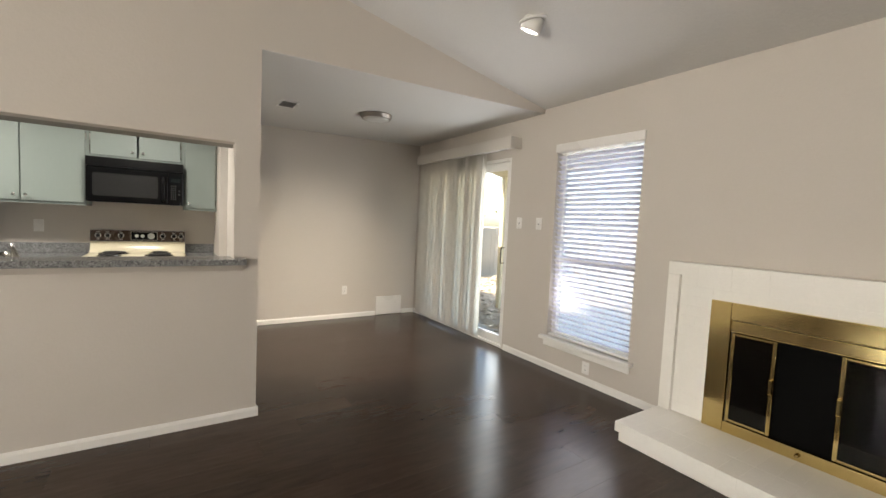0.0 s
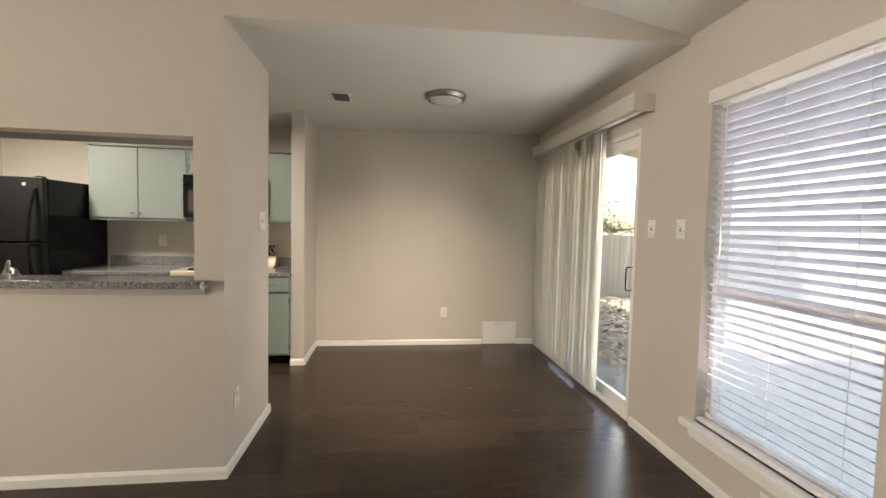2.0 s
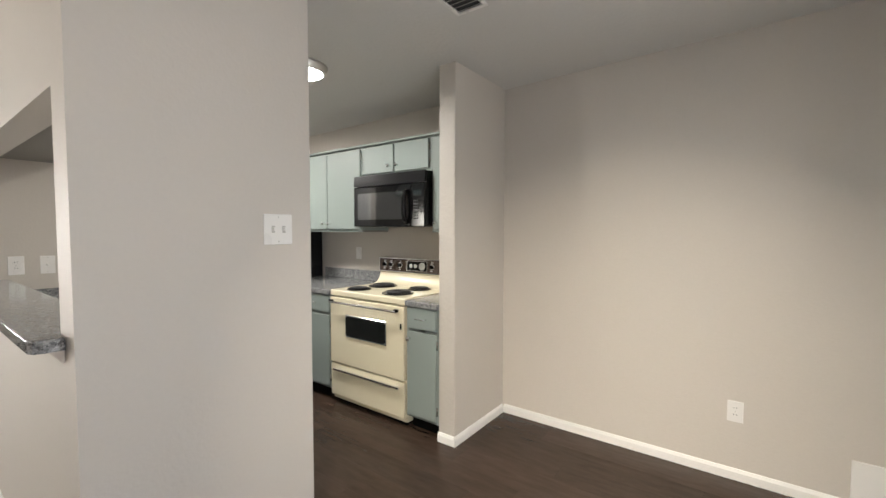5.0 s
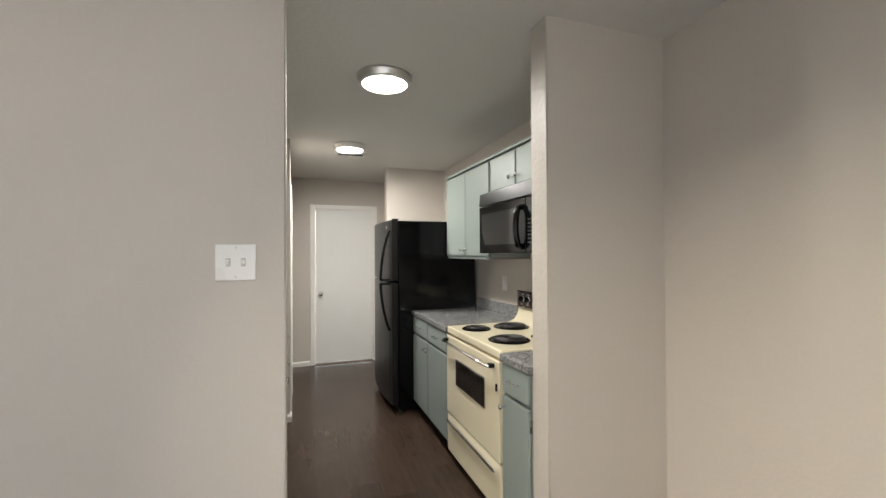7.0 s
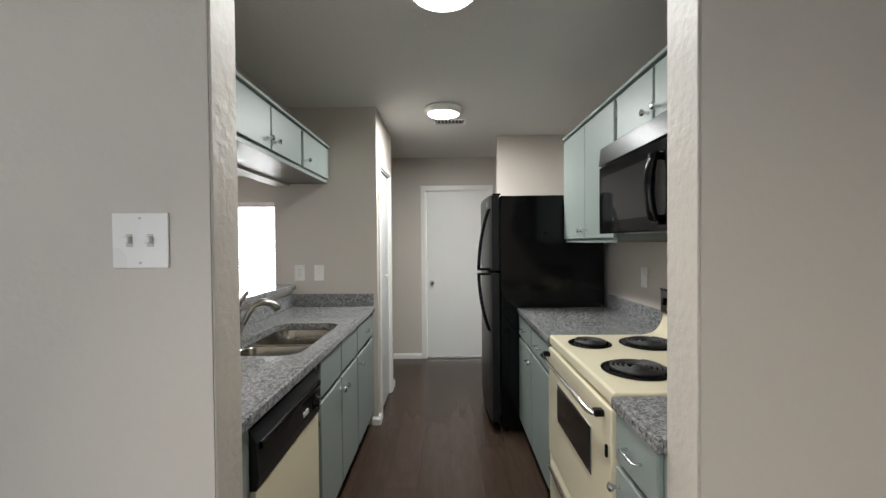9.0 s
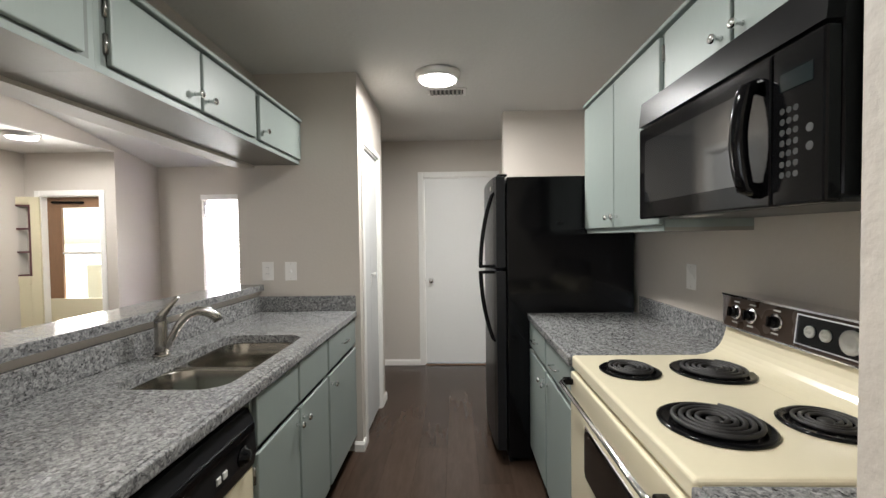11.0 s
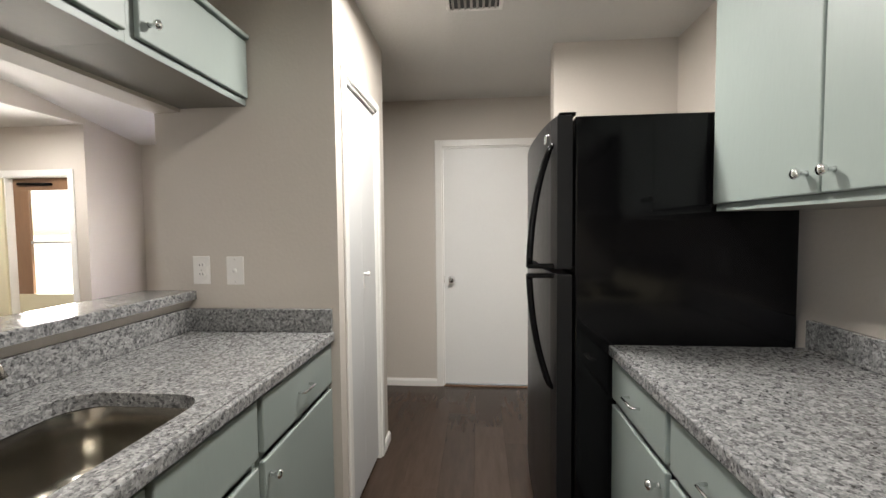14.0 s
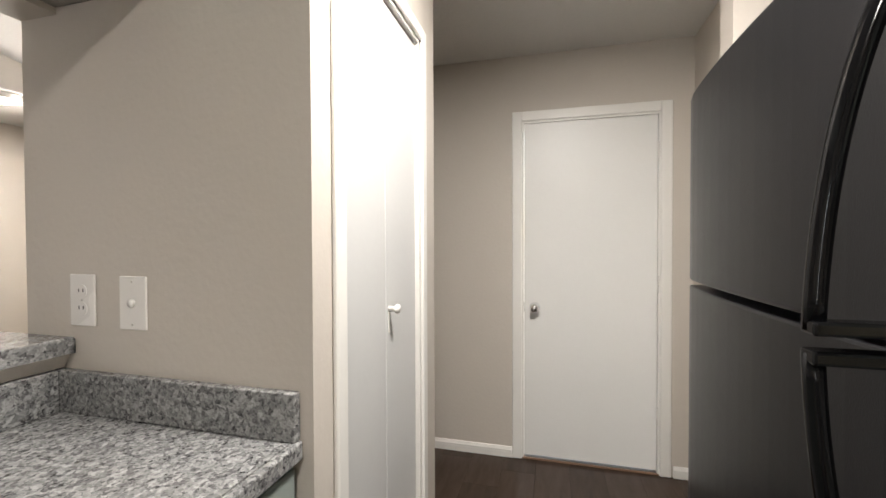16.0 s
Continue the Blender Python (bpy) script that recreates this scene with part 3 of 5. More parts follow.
part("frame_stile", boxes((0.012, 0.20, ys, ys + 0.035, 0.62, NZ - 0.15), bevel=0.003, m=m), M_WOODFR, sd)
part("frame_stile", boxes((w - 0.035, w - 0.012, ys, ys + 0.035, 0.62, NZ - 0.15), bevel=0.003, m=m), M_WOODFR, sd)
part("mid_rail", boxes((0.20, w - 0.035, ys, ys + 0.03, 1.205, 1.235), bevel=0.002, m=m), M_GREYMET, sd)
for z0, z1 in ((0.62, 1.205), (1.235, NZ - 0.15)):
    p = part("pane", boxes((0.20, w - 0.035, ys + 0.014, ys + 0.018, z0, z1), m=m), M_GLASS, sd)
    p.visible_shadow = False
part("door_closer", tube([m @ Vector((0.10, 0.055, NZ - 0.075)), m @ Vector((0.52, 0.055, NZ - 0.085))], 0.016, 10), M_DARK, sd, "dark door closer tube", True)

ang = 68
hinge = m @ Vector((0.0, -0.002, 0))
dm = Matrix.Translation(hinge) @ pose(0, 0, 0, 0, 0, -ang)
fd = thing("door_3", tuple(hinge), "open pale yellow front door with small panes", "door", kind="structure")
fw, fh = 0.79, 1.955
st = 0.10
for b in ((0.0, st, 0, 0.04, 0.012, fh), (fw - st, fw, 0, 0.04, 0.012, fh), (st, fw - st, 0, 0.04, fh - 0.10, fh), (st, fw - st, 0, 0.04, 0.012, 0.22), (st, fw - st, 0, 0.04, 0.83, 0.935)):
    part("door_rail", boxes(b, bevel=0.003, m=dm), M_YELDOOR, fd)
for b in ((st, fw / 2 - 0.03, 0.008, 0.032, 0.22, 0.83), (fw / 2 + 0.03, fw - st, 0.008, 0.032, 0.22, 0.83)):
    part("door_panel", boxes(b, bevel=0.006, m=dm), M_YELDOOR, fd)
part("door_rail", boxes((fw / 2 - 0.03, fw / 2 + 0.03, 0, 0.04, 0.22, 0.83), bevel=0.003, m=dm), M_YELDOOR, fd)
for i in range(4):
    x = st + (fw - 2 * st) * i / 3
    part("muntin", boxes((x - 0.011, x + 0.011, -0.004, 0.044, 0.935, fh - 0.10), bevel=0.002, m=dm), M_MUNTIN, fd)
for i in range(4):
    z = 0.946 + (fh - 0.10 - 0.957) * i / 3
    part("muntin", boxes((st, fw - st, -0.003, 0.043, z - 0.011, z + 0.011), bevel=0.002, m=dm), M_MUNTIN, fd)
part("pane", boxes((st, fw - st, 0.018, 0.022, 0.935, fh - 0.10), m=dm), M_GLASS, fd).visible_shadow = False
part("door_knob", lathe([(0.03, 0), (0.03, 0.004), (0.012, 0.01), (0.012, 0.03), (0.027, 0.045), (0.02, 0.064), (0, 0.066)], dm @ pose(fw - 0.06, 0, 0.93) @ OUT, 16), M_BRASS, fd, "brass knob", True)


# ---- tall window with slatted blind ----
def window(name, facing, x, y, z, w, h, label, mid=0.5, sill=True):
    """A double-hung window in a wall opening; local frame at its lower left, y into the wall."""
    m = front(x, y, z, facing)
    t = thing(name, tuple(m @ Vector((w / 2, 0.06, 0))), label, "window", kind="structure")
    fw_ = 0.045
    part("window_frame", boxes((0, fw_, 0.06, 0.12, 0, h), (w - fw_, w, 0.06, 0.12, 0, h), (fw_, w - fw_, 0.06, 0.12, 0, fw_), (fw_, w - fw_, 0.06, 0.12, h - fw_, h), bevel=0.003, m=m), M_TRIM, t)
    part("meeting_rail", boxes((fw_, w - fw_, 0.07, 0.11, h * mid - 0.022, h * mid + 0.022), bevel=0.003, m=m), M_TRIM, t)
    for z0, z1, dy in ((fw_, h * mid - 0.022, 0.085), (h * mid + 0.022, h - fw_, 0.095)):
        part("pane", boxes((fw_, w - fw_, dy, dy + 0.004, z0, z1), m=m), M_GLASS, t).visible_shadow = False
    if sill:
        # added sheet over both sashes, hazing the view outside
        part("haze_sheet", boxes((fw_, w - fw_, 0.112, 0.1125, fw_, h - fw_), m=m), M_HAZE, t, "added pale sheet hazing the window").visible_shadow = False
        part("window_sill", boxes((-0.055, w + 0.045, -0.062, 0.058, -0.034, 0.0), bevel=0.006, seg=2, m=m), M_TRIM, t)
        part("apron", boxes((-0.03, w + 0.02, -0.016, -0.001, -0.098, -0.035), bevel=0.004, m=m), M_TRIM, t)
    return m


def slat_blind(facing, x, y, z, w, h, pitch, tilt, label, depth=0.050):
    """Horizontal blind: headrail, curved slats, bottom rail, ladder cords."""
    m = front(x, y, z, facing)
    b = thing("window_blind", tuple(m @ Vector((w / 2, 0.03, h))), label, "window blind")
    part("headrail", boxes((0.004, w - 0.004, 0.0, 0.05, h - 0.05, h - 0.003), m=m), M_PLATE, b)
    part("blind_valance", boxes((-0.012, w + 0.012, -0.018, -0.003, h - 0.045, h + 0.03), bevel=0.004, seg=2, m=m), M_PLATE, b)
    n = int((h - 0.10) / pitch)
    bm = bmesh.new()
    t2 = radians(tilt)
    rows = []
    for k in range(5):
        s = (k / 4 - 0.5) * depth
        rise = 0.004 * (1 - (2 * s / depth) ** 2)
        yy, zz = s * math.cos(t2) - rise * math.sin(t2), s * math.sin(t2) + rise * math.cos(t2)
        rows.append([bm.verts.new((0.01, yy, zz)), bm.verts.new((w - 0.01, yy, zz))])
    for a, c in zip(rows, rows[1:]):
        bm.faces.new((a[0], a[1], c[1], c[0]))
    bmesh.ops.solidify(bm, geom=bm.faces[:], thickness=0.0022)
    me = bpy.data.meshes.new("slat")
    bm.transform(m.to_3x3().to_4x4())
    bm.to_mesh(me)
    bm.free()
    me.materials.append(M_SLAT)
    for i in range(n):
        o = new("slat", me)
        o.parent = b
        o.location = (m @ Vector((0, 0.024, 0.045 + pitch * (i + 0.5)))) - ORIG[b]
        o.rotation_euler = (0, 0, 0)
    part("bottom_rail", boxes((0.008, w - 0.008, 0.004, 0.046, 0.006, 0.03), bevel=0.004, m=m), M_PLATE, b)
    for f in (0.12, 0.5, 0.88):
        part("ladder_cord", boxes((w * f - 0.0004, w * f + 0.0004, -0.003, -0.001, 0.03, h - 0.06), m=m), M_PLATE, b)
    part("tilt_wand", tube([m @ Vector((0.12, -0.014, h - 0.06)), m @ Vector((0.125, -0.016, h - 0.86))], 0.004, 6), M_PLATE, b)
    return b


window("window_1", "-x", WX, WY1, WZ0, WY1 - WY0, WZ1 - WZ0, "white double-hung window with projecting wooden sill", 0.41)
slat_blind("-x", WX, WY1, WZ0, WY1 - WY0, WZ1 - WZ0, 0.0445, -30, "white slatted horizontal blind lowered over the window")
window("window_2", "+x", LX, VY0, VZ0, VY1 - VY0, VZ1 - VZ0, "bright white double-hung living room window", 0.42, False)
slat_blind("+x", LX, VY0, VZ0, VY1 - VY0, VZ1 - VZ0, 0.0445, -20, "white slatted blind lowered over living room window")

# ---- sliding door ----
m = front(WX, DY1, 0, "-x")
w = DY1 - DY0
sl = thing("door_4", (WX + 0.07, (DY0 + DY1) / 2, 0), "white-framed sliding glass patio door, closed", "sliding door", kind="structure")
part("outer_frame", boxes((0, 0.03, 0.0, 0.12, 0, DZ1), (w - 0.03, w, 0.0, 0.12, 0, DZ1), (0.03, w - 0.03, 0.0, 0.12, DZ1 - 0.035, DZ1), (0.03, w - 0.03, 0.0, 0.12, 0, 0.028), bevel=0.003, m=m), M_TRIM, sl)
for k, (a, b, yy) in enumerate(((0.03, w / 2 + 0.04, 0.075), (w / 2 - 0.04, w - 0.03, 0.03))):
    pn = part("door_panel", boxes((a, a + 0.06, yy, yy + 0.034, 0.03, DZ1 - 0.036), (b - 0.06, b, yy, yy + 0.034, 0.03, DZ1 - 0.036),
                                  (a + 0.06, b - 0.06, yy, yy + 0.034, 0.03, 0.125), (a + 0.06, b - 0.06, yy, yy + 0.034, DZ1 - 0.125, DZ1 - 0.036), bevel=0.003, m=m), M_TRIM, sl)
    part("pane", boxes((a + 0.06, b - 0.06, yy + 0.014, yy + 0.019, 0.125, DZ1 - 0.125), m=m), M_GLASS, pn).visible_shadow = False
hx = w - 0.03 - 0.035
part("door_handle", tube([m @ Vector((hx - 0.01, 0.03, 1.125)), m @ Vector((hx - 0.01, -0.015, 1.125)), m @ Vector((hx - 0.01, -0.02, 1.115)), m @ Vector((hx - 0.01, -0.02, 0.965)), m @ Vector((hx - 0.01, -0.015, 0.955)), m @ Vector((hx - 0.01, 0.03, 0.955))], 0.005, 8), M_DARK, sl, "black pull handle", True)

# vertical blinds and their valance
VAL = thing("blind_valance", (WX, 4.26, 2.17), "cream boxed valance above the vertical blinds", "valance")
part("front_board", boxes((2.788, 2.796, 3.268, 5.235, 2.183, 2.303), bevel=0.003), M_VALANCE, VAL)
part("end_board", boxes((2.796, WX - 0.001, 3.268, 3.276, 2.183, 2.303), bevel=0.003), M_VALANCE, VAL)
part("end_board", boxes((2.796, WX - 0.001, 5.227, 5.235, 2.183, 2.303), bevel=0.003), M_VALANCE, VAL)
part("top_board", boxes((2.796, WX - 0.001, 3.276, 5.227, 2.295, 2.303)), M_VALANCE, VAL)
vb = thing("vertical_blinds", (2.87, 4.5, 2.19), "cream vertical blinds drawn across part of patio door", "vertical blinds")
part("head_track", boxes((2.85, 2.89, 3.29, 5.225, 2.19, 2.225), bevel=0.003), M_PLATE, vb)
random.seed(5)
bm = bmesh.new()
rows = []
for k in range(5):
    s = (k / 4 - 0.5) * 0.089
    rows.append([bm.verts.new((0.007 * (1 - (2 * s / 0.089) ** 2), s, 0)), bm.verts.new((0.007 * (1 - (2 * s / 0.089) ** 2), s, -2.135))])
for a, c in zip(rows, rows[1:]):
    bm.faces.new((a[0], a[1], c[1], c[0]))
bmesh.ops.solidify(bm, geom=bm.faces[:], thickness=0.0018)
vane = bpy.data.meshes.new("vane")
bm.to_mesh(vane)
bm.free()
vane.materials.append(M_VBLIND)
NV = 19
for i in range(NV):
    o = new("vane", vane)
    o.parent = vb
    yy = 3.80 + (5.20 - 3.80) * i / (NV - 1)
    turn = 8 + random.uniform(-0.8, 0.8) + 1.2 * math.sin(i * 0.9)
    o.matrix_local = Matrix.Translation(Vector((2.868, yy, 2.19)) - ORIG[vb]) @ pose(0, 0, 0, 0, 0, turn)
part("wand", tube([(2.85, 3.79, 2.15), (2.845, 3.785, 1.3)], 0.004, 6), M_PLATE, vb)


# ---- kitchen cabinets ----
def knob(m, parent):
    part("knob", lathe([(0.008, 0), (0.006, 0.006), (0.0055, 0.016), (0.011, 0.021), (0.0145, 0.027), (0.0125, 0.033), (0.005, 0.0365), (0, 0.037)], m @ OUT, 14), M_CHROME, parent, "chrome knob", True)


def bow_pull(m, parent, w=0.085):
    pts = [m @ Vector(p) for p in arc((-w / 2, 0.0, 0), (-w / 2, -0.030, 0.0), (-w / 2 + 0.02, -0.026, 0.004), 4)]
    pts += [m @ Vector(p) for p in arc((-w / 2 + 0.02, -0.026, 0.004), (0, -0.030, 0.006), (w / 2 - 0.02, -0.026, 0.004), 6)][1:]
    pts += [m @ Vector(p) for p in arc((w / 2 - 0.02, -0.026, 0.004), (w / 2, -0.030, 0), (w / 2, 0, 0), 4)][1:]
    part("drawer_pull", tube(pts, 0.0042, 8), M_CHROME, parent, "chrome bow pull", True)


def hinge(m, parent):
    part("hinge", tube([m @ Vector((0, -0.006, -0.028)), m @ Vector((0, -0.006, 0.028))], 0.0055, 8), M_NICKEL, parent, "nickel hinge barrel", True)


def slab(m, x0, x1, z0, z1, parent, name, th=0.019):
    """An overlay door or drawer front with a bevelled lip, proud of the frame."""
    return part(name, boxes((x0, x1, -th, -0.001, z0, z1), bevel=0.004, seg=2, m=m), M_SAGE, parent)


def base_cabinet(m, w, depth, fronts, label, group):
    """fronts: (kind, x0, x1, z0, z1, knob side)."""
    c = thing("base_cabinet", tuple(m @ Vector((w / 2, depth / 2, 0))), label, "cabinet", group)
    H = 0.872
    t = 0.018
    for nm, b in (("side_panel", (0, t, 0.0, depth, 0.095, H)), ("side_panel", (w - t, w, 0.0, depth, 0.095, H)), ("back_panel", (t, w - t, depth - t, depth, 0.095, H)), ("bottom_panel", (t, w - t, 0.02, depth - t, 0.095, 0.113))):
        part(nm, boxes(b, m=m), M_UNDER if nm == "bottom_panel" else M_SAGE, c)
    # frame in the darkened sage, its shade painted in
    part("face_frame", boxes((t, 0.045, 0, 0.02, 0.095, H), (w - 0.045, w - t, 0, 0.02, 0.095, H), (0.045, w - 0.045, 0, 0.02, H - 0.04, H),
                             (0.045, w - 0.045, 0, 0.02, 0.68, 0.72), (0.045, w - 0.045, 0, 0.02, 0.095, 0.14), (w / 2 - 0.022, w / 2 + 0.022, 0, 0.02, 0.14, H - 0.04), m=m), M_SAGE_SHADE, c)
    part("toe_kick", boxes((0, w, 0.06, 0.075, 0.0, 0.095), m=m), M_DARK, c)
    for kind, x0, x1, z0, z1, side in fronts:
        p = slab(m, x0, x1, z0, z1, c, "drawer_front" if kind != "door" else "cabinet_door")
        if kind == "door":
            knob(m @ pose(x1 - 0.028 if side == "r" else x0 + 0.028, -0.019, z1 - 0.05), p)
            hx_ = x0 - 0.003 if side == "r" else x1 + 0.003
            for hz in (z0 + 0.07, z1 - 0.07):
                hinge(m @ pose(hx_, 0, hz), p)
        elif kind == "drawer":
            bow_pull(m @ pose((x0 + x1) / 2, -0.019, (z0 + z1) / 2), p)
    return c


def wall_cabinet(m, w, depth, z0, z1, doors, label, group):
    c = thing("wall_cabinet", tuple(m @ Vector((w / 2, depth / 2, z0))), label, "cabinet", group)
    t = 0.018
    for nm, b in (("side_panel", (0, t, 0.0, depth, z0 + 0.014, z1)), ("side_panel", (w - t, w, 0.0, depth, z0 + 0.014, z1)), ("back_panel", (t, w - t, depth - t, depth, z0 + 0.014, z1)),
                  ("bottom_panel", (0, w, 0.001, depth, z0, z0 + 0.014)), ("top_panel", (t, w - t, 0.02, depth - t, z1 - t, z1))):
        part(nm, boxes(b, m=m), M_UNDER if nm == "bottom_panel" else M_SAGE, c)
    # same sage as the doors, with the gap shade in its colour
    part("face_frame", boxes((t, 0.04, 0, 0.02, z0 + 0.014, z1), (w - 0.04, w - t, 0, 0.02, z0 + 0.014, z1), (0.04, w - 0.04, 0, 0.02, z0 + 0.014, z0 + 0.03), (0.04, w - 0.04, 0, 0.02, z1 - 0.03, z1), m=m), M_SAGE_SHADE, c)
    part("top_trim", boxes((0, w, -0.026, 0, z1 - 0.010, z1 + 0.008), bevel=0.003, m=m), M_SAGE, c)
    part("bottom_rail", boxes((0, w, -0.003, -0.0005, z0, z0 + 0.022), m=m), M_SAGE, c)
    for x0, x1, a, b, side in doors:
        p = slab(m, x0, x1, a, b, c, "cabinet_door")
        if side:
            knob(m @ pose(x1 - 0.035 if side == "r" else x0 + 0.035, -0.019, a + 0.05), p)
            hx_ = x0 - 0.004 if side == "r" else x1 + 0.004
            for hz in ((a + 0.06, b - 0.06)):
                hinge(m @ pose(hx_, 0, hz), p)
    return c


RB, LB = "right run of base cabinets", "sink run of base cabinets"
RF, LF = 4.80, 3.69          # carcass fronts of the two runs
# run with the stove, seen facing the back wall
base_cabinet(front(-1.722, RF, 0, "-y"), 0.888, BY - RF, [("drawer", 0.012, 0.432, 0.722, 0.862, ""), ("drawer", 0.456, 0.876, 0.722, 0.862, ""),
             ("door", 0.012, 0.432, 0.115, 0.70, "r"), ("door", 0.456, 0.876, 0.115, 0.70, "l")], "sage green base cabinet with two drawers and doors", RB)
base_cabinet(front(-0.018, RF, 0, "-y"), 0.278, BY - RF, [("drawer", 0.012, 0.262, 0.722, 0.862, ""), ("door", 0.012, 0.262, 0.115, 0.70, "l")],
             "narrow sage green base cabinet beside the stove", RB)
# sink run, seen facing the partition
base_cabinet(front(-0.545, LF, 0, "+y"), 0.75, LF - 3.08, [("false", 0.012, 0.358, 0.70, 0.862, ""), ("false", 0.376, 0.738, 0.70, 0.862, ""),
             ("door", 0.012, 0.358, 0.115, 0.675, "r"), ("door", 0.376, 0.738, 0.115, 0.675, "l")], "sage green sink base cabinet with two doors", LB)
base_cabinet(front(-1.296, LF, 0, "+y"), 0.568, LF - 3.08, [("drawer", 0.014, 0.556, 0.70, 0.862, ""), ("door", 0.014, 0.556, 0.115, 0.675, "l")],
             "sage green base cabinet with drawer beside the closet", LB)

UR, UL = "wall cabinets over the stove side", "wall cabinets over the sink"
wall_cabinet(front(-1.711, 5.124, 0, "-y"), 0.893, BY - 5.124, 1.376, 2.108, [(0.004, 0.442, 1.40, 2.085, "r"), (0.450, 0.885, 1.40, 2.085, "l")],
             "sage green wall cabinet with two tall doors", UR)
wall_cabinet(front(-0.817, 5.124, 0, "-y"), 0.770, BY - 5.124, 1.842, 2.108, [(0.030, 0.382, 1.862, 2.085, "r"), (0.398, 0.742, 1.862, 2.085, "l")],
             "short sage green wall cabinet above the microwave", UR)
wall_cabinet(front(-0.046, 5.124, 0, "-y"), 0.306, BY - 5.124, 1.376, 2.108, [(0.014, 0.292, 1.40, 2.085, "l")],
             "narrow sage green wall cabinet beside the microwave", UR)
wall_cabinet(front(0.233, 3.366, 0, "+y"), 0.620, 3.366 - 3.08, 1.835, 2.108, [(0.03, 0.30, 1.862, 2.085, "r"), (0.31, 0.572, 1.862, 2.085, "l")],
             "short sage green wall cabinet near the kitchen entrance", UL)
wall_cabinet(front(-0.388, 3.366, 0, "+y"), 0.895, 3.366 - 3.08, 1.835, 2.108, [(0.036, 0.448, 1.862, 2.085, "r"), (0.464, 0.886, 1.862, 2.085, "l")],
             "short sage green wall cabinet over the sink", UL)
wall_cabinet(front(-1.284, 3.366, 0, "+y"), 0.582, 3.366 - 3.08, 1.835, 2.108, [(0.032, 0.572, 1.862, 2.085, "l")],
             "short sage green wall cabinet against the closet wall", UL)

# ---- granite tops ----
CT, CB = 0.908, 0.872


def rounded(x0, x1, y0, y1, r, n=6):
    pts = []
    for cx, cy, a0 in ((x1 - r, y1 - r, 0), (x0 + r, y1 - r, 90), (x0 + r, y0 + r, 180), (x1 - r, y0 + r, 270)):
        pts += [(cx + r * math.cos(radians(a0 + 90 * i / n)), cy + r * math.sin(radians(a0 + 90 * i / n))) for i in range(n + 1)]
    return pts


def eased_slab(poly, z0, z1, bevel=0.007):
    bm = prism(poly, "z", z0, z1)
    es = [e for e in bm.edges if all(abs(v.co.z - z1) < 1e-5 for v in e.verts)]
    bmesh.ops.bevel(bm, geom=es, offset=bevel, segments=3, affect="EDGES", profile=0.5)
    return bm


def top_with_hole(x0, x1, y0, y1, hole, z0, z1):
    """A slab with a rounded hole, its front edge eased."""
    bm = bmesh.new()
    n = len(hole)
    cx, cy = sum(p[0] for p in hole) / n, sum(p[1] for p in hole) / n

    def outer(px, py):
        dx, dy = px - cx, py - cy
        s = min(((x1 if dx > 0 else x0) - cx) / dx if abs(dx) > 1e-9 else 1e9, ((y1 if dy > 0 else y0) - cy) / dy if abs(dy) > 1e-9 else 1e9)
        return cx + dx * s, cy + dy * s
    ring = [(p, outer(*p)) for p in hole]
    corners = [(x1, y1), (x0, y1), (x0, y0), (x1, y0)]
    for z, flip in ((z1, False), (z0, True)):
        hv = [bm.verts.new((*p, z)) for p, _ in ring]
        ov = [bm.verts.new((*q, z)) for _, q in ring]
        cv = [bm.verts.new((*c, z)) for c in corners]
        for i in range(n):
            j = (i + 1) % n
            f = [hv[i], ov[i], ov[j], hv[j]]
            a, b = ring[i][1], ring[j][1]
            for k, c in enumerate(corners):
                on = lambda q: abs(q[0] - c[0]) < 1e-6 or abs(q[1] - c[1]) < 1e-6
                if on(a) and on(b) and abs(a[0] - b[0]) > 1e-6 and abs(a[1] - b[1]) > 1e-6:
                    f = [hv[i], ov[i], cv[k], ov[j], hv[j]]
            bm.faces.new(f)
        if not flip:
            top_h, top_o, top_c = hv, ov, cv
        else:
            bot_h, bot_o, bot_c = hv, ov, cv
    for i in range(n):
        j = (i + 1) % n
        bm.faces.new((top_h[i], top_h[j], bot_h[j], bot_h[i]))
    bd = [e for e in bm.edges if e.is_boundary]
    bmesh.ops.bridge_loops(bm, edges=bd)
    bmesh.ops.recalc_face_normals(bm, faces=bm.faces)
    return bm


SX0, SX1, SY0, SY1 = -1.205, -0.495, 3.262, 3.630
hole = rounded(SX0, SX1, SY0, SY1, 0.085, 7)
wt = tagged(part("worktop", top_with_hole(-1.866, 0.233, 3.082, 3.70, hole, CB, CT), M_GRANITE), "speckled grey granite worktop with sink cut-out", "worktop")
part("front_edge", boxes((-1.866, 0.233, 3.7, 3.719, CB - 0.001, CT), bevel=0.005, seg=3), M_GRANITE, wt, "eased granite edge")
bs = tagged(part("backsplash", boxes((-1.846, 0.233, 3.081, 3.101, CT + 0.0005, 1.003), bevel=0.002), M_GRANITE), "low speckled granite backsplash under the bar", "backsplash")
tagged(part("backsplash", boxes((-1.867, -1.847, 3.081, 3.712, CT + 0.0005, 1.003), bevel=0.002), M_GRANITE), "short granite side splash against closet wall", "backsplash")
wt2 = tagged(part("worktop", boxes((-1.722, -0.832, 4.79, BY - 0.001, CB, CT), bevel=0.002), M_GRANITE), "speckled grey granite worktop beside the refrigerator", "worktop")
part("front_edge", boxes((-1.722, -0.832, 4.771, 4.789, CB - 0.001, CT), bevel=0.005, seg=3), M_GRANITE, wt2, "eased granite edge")
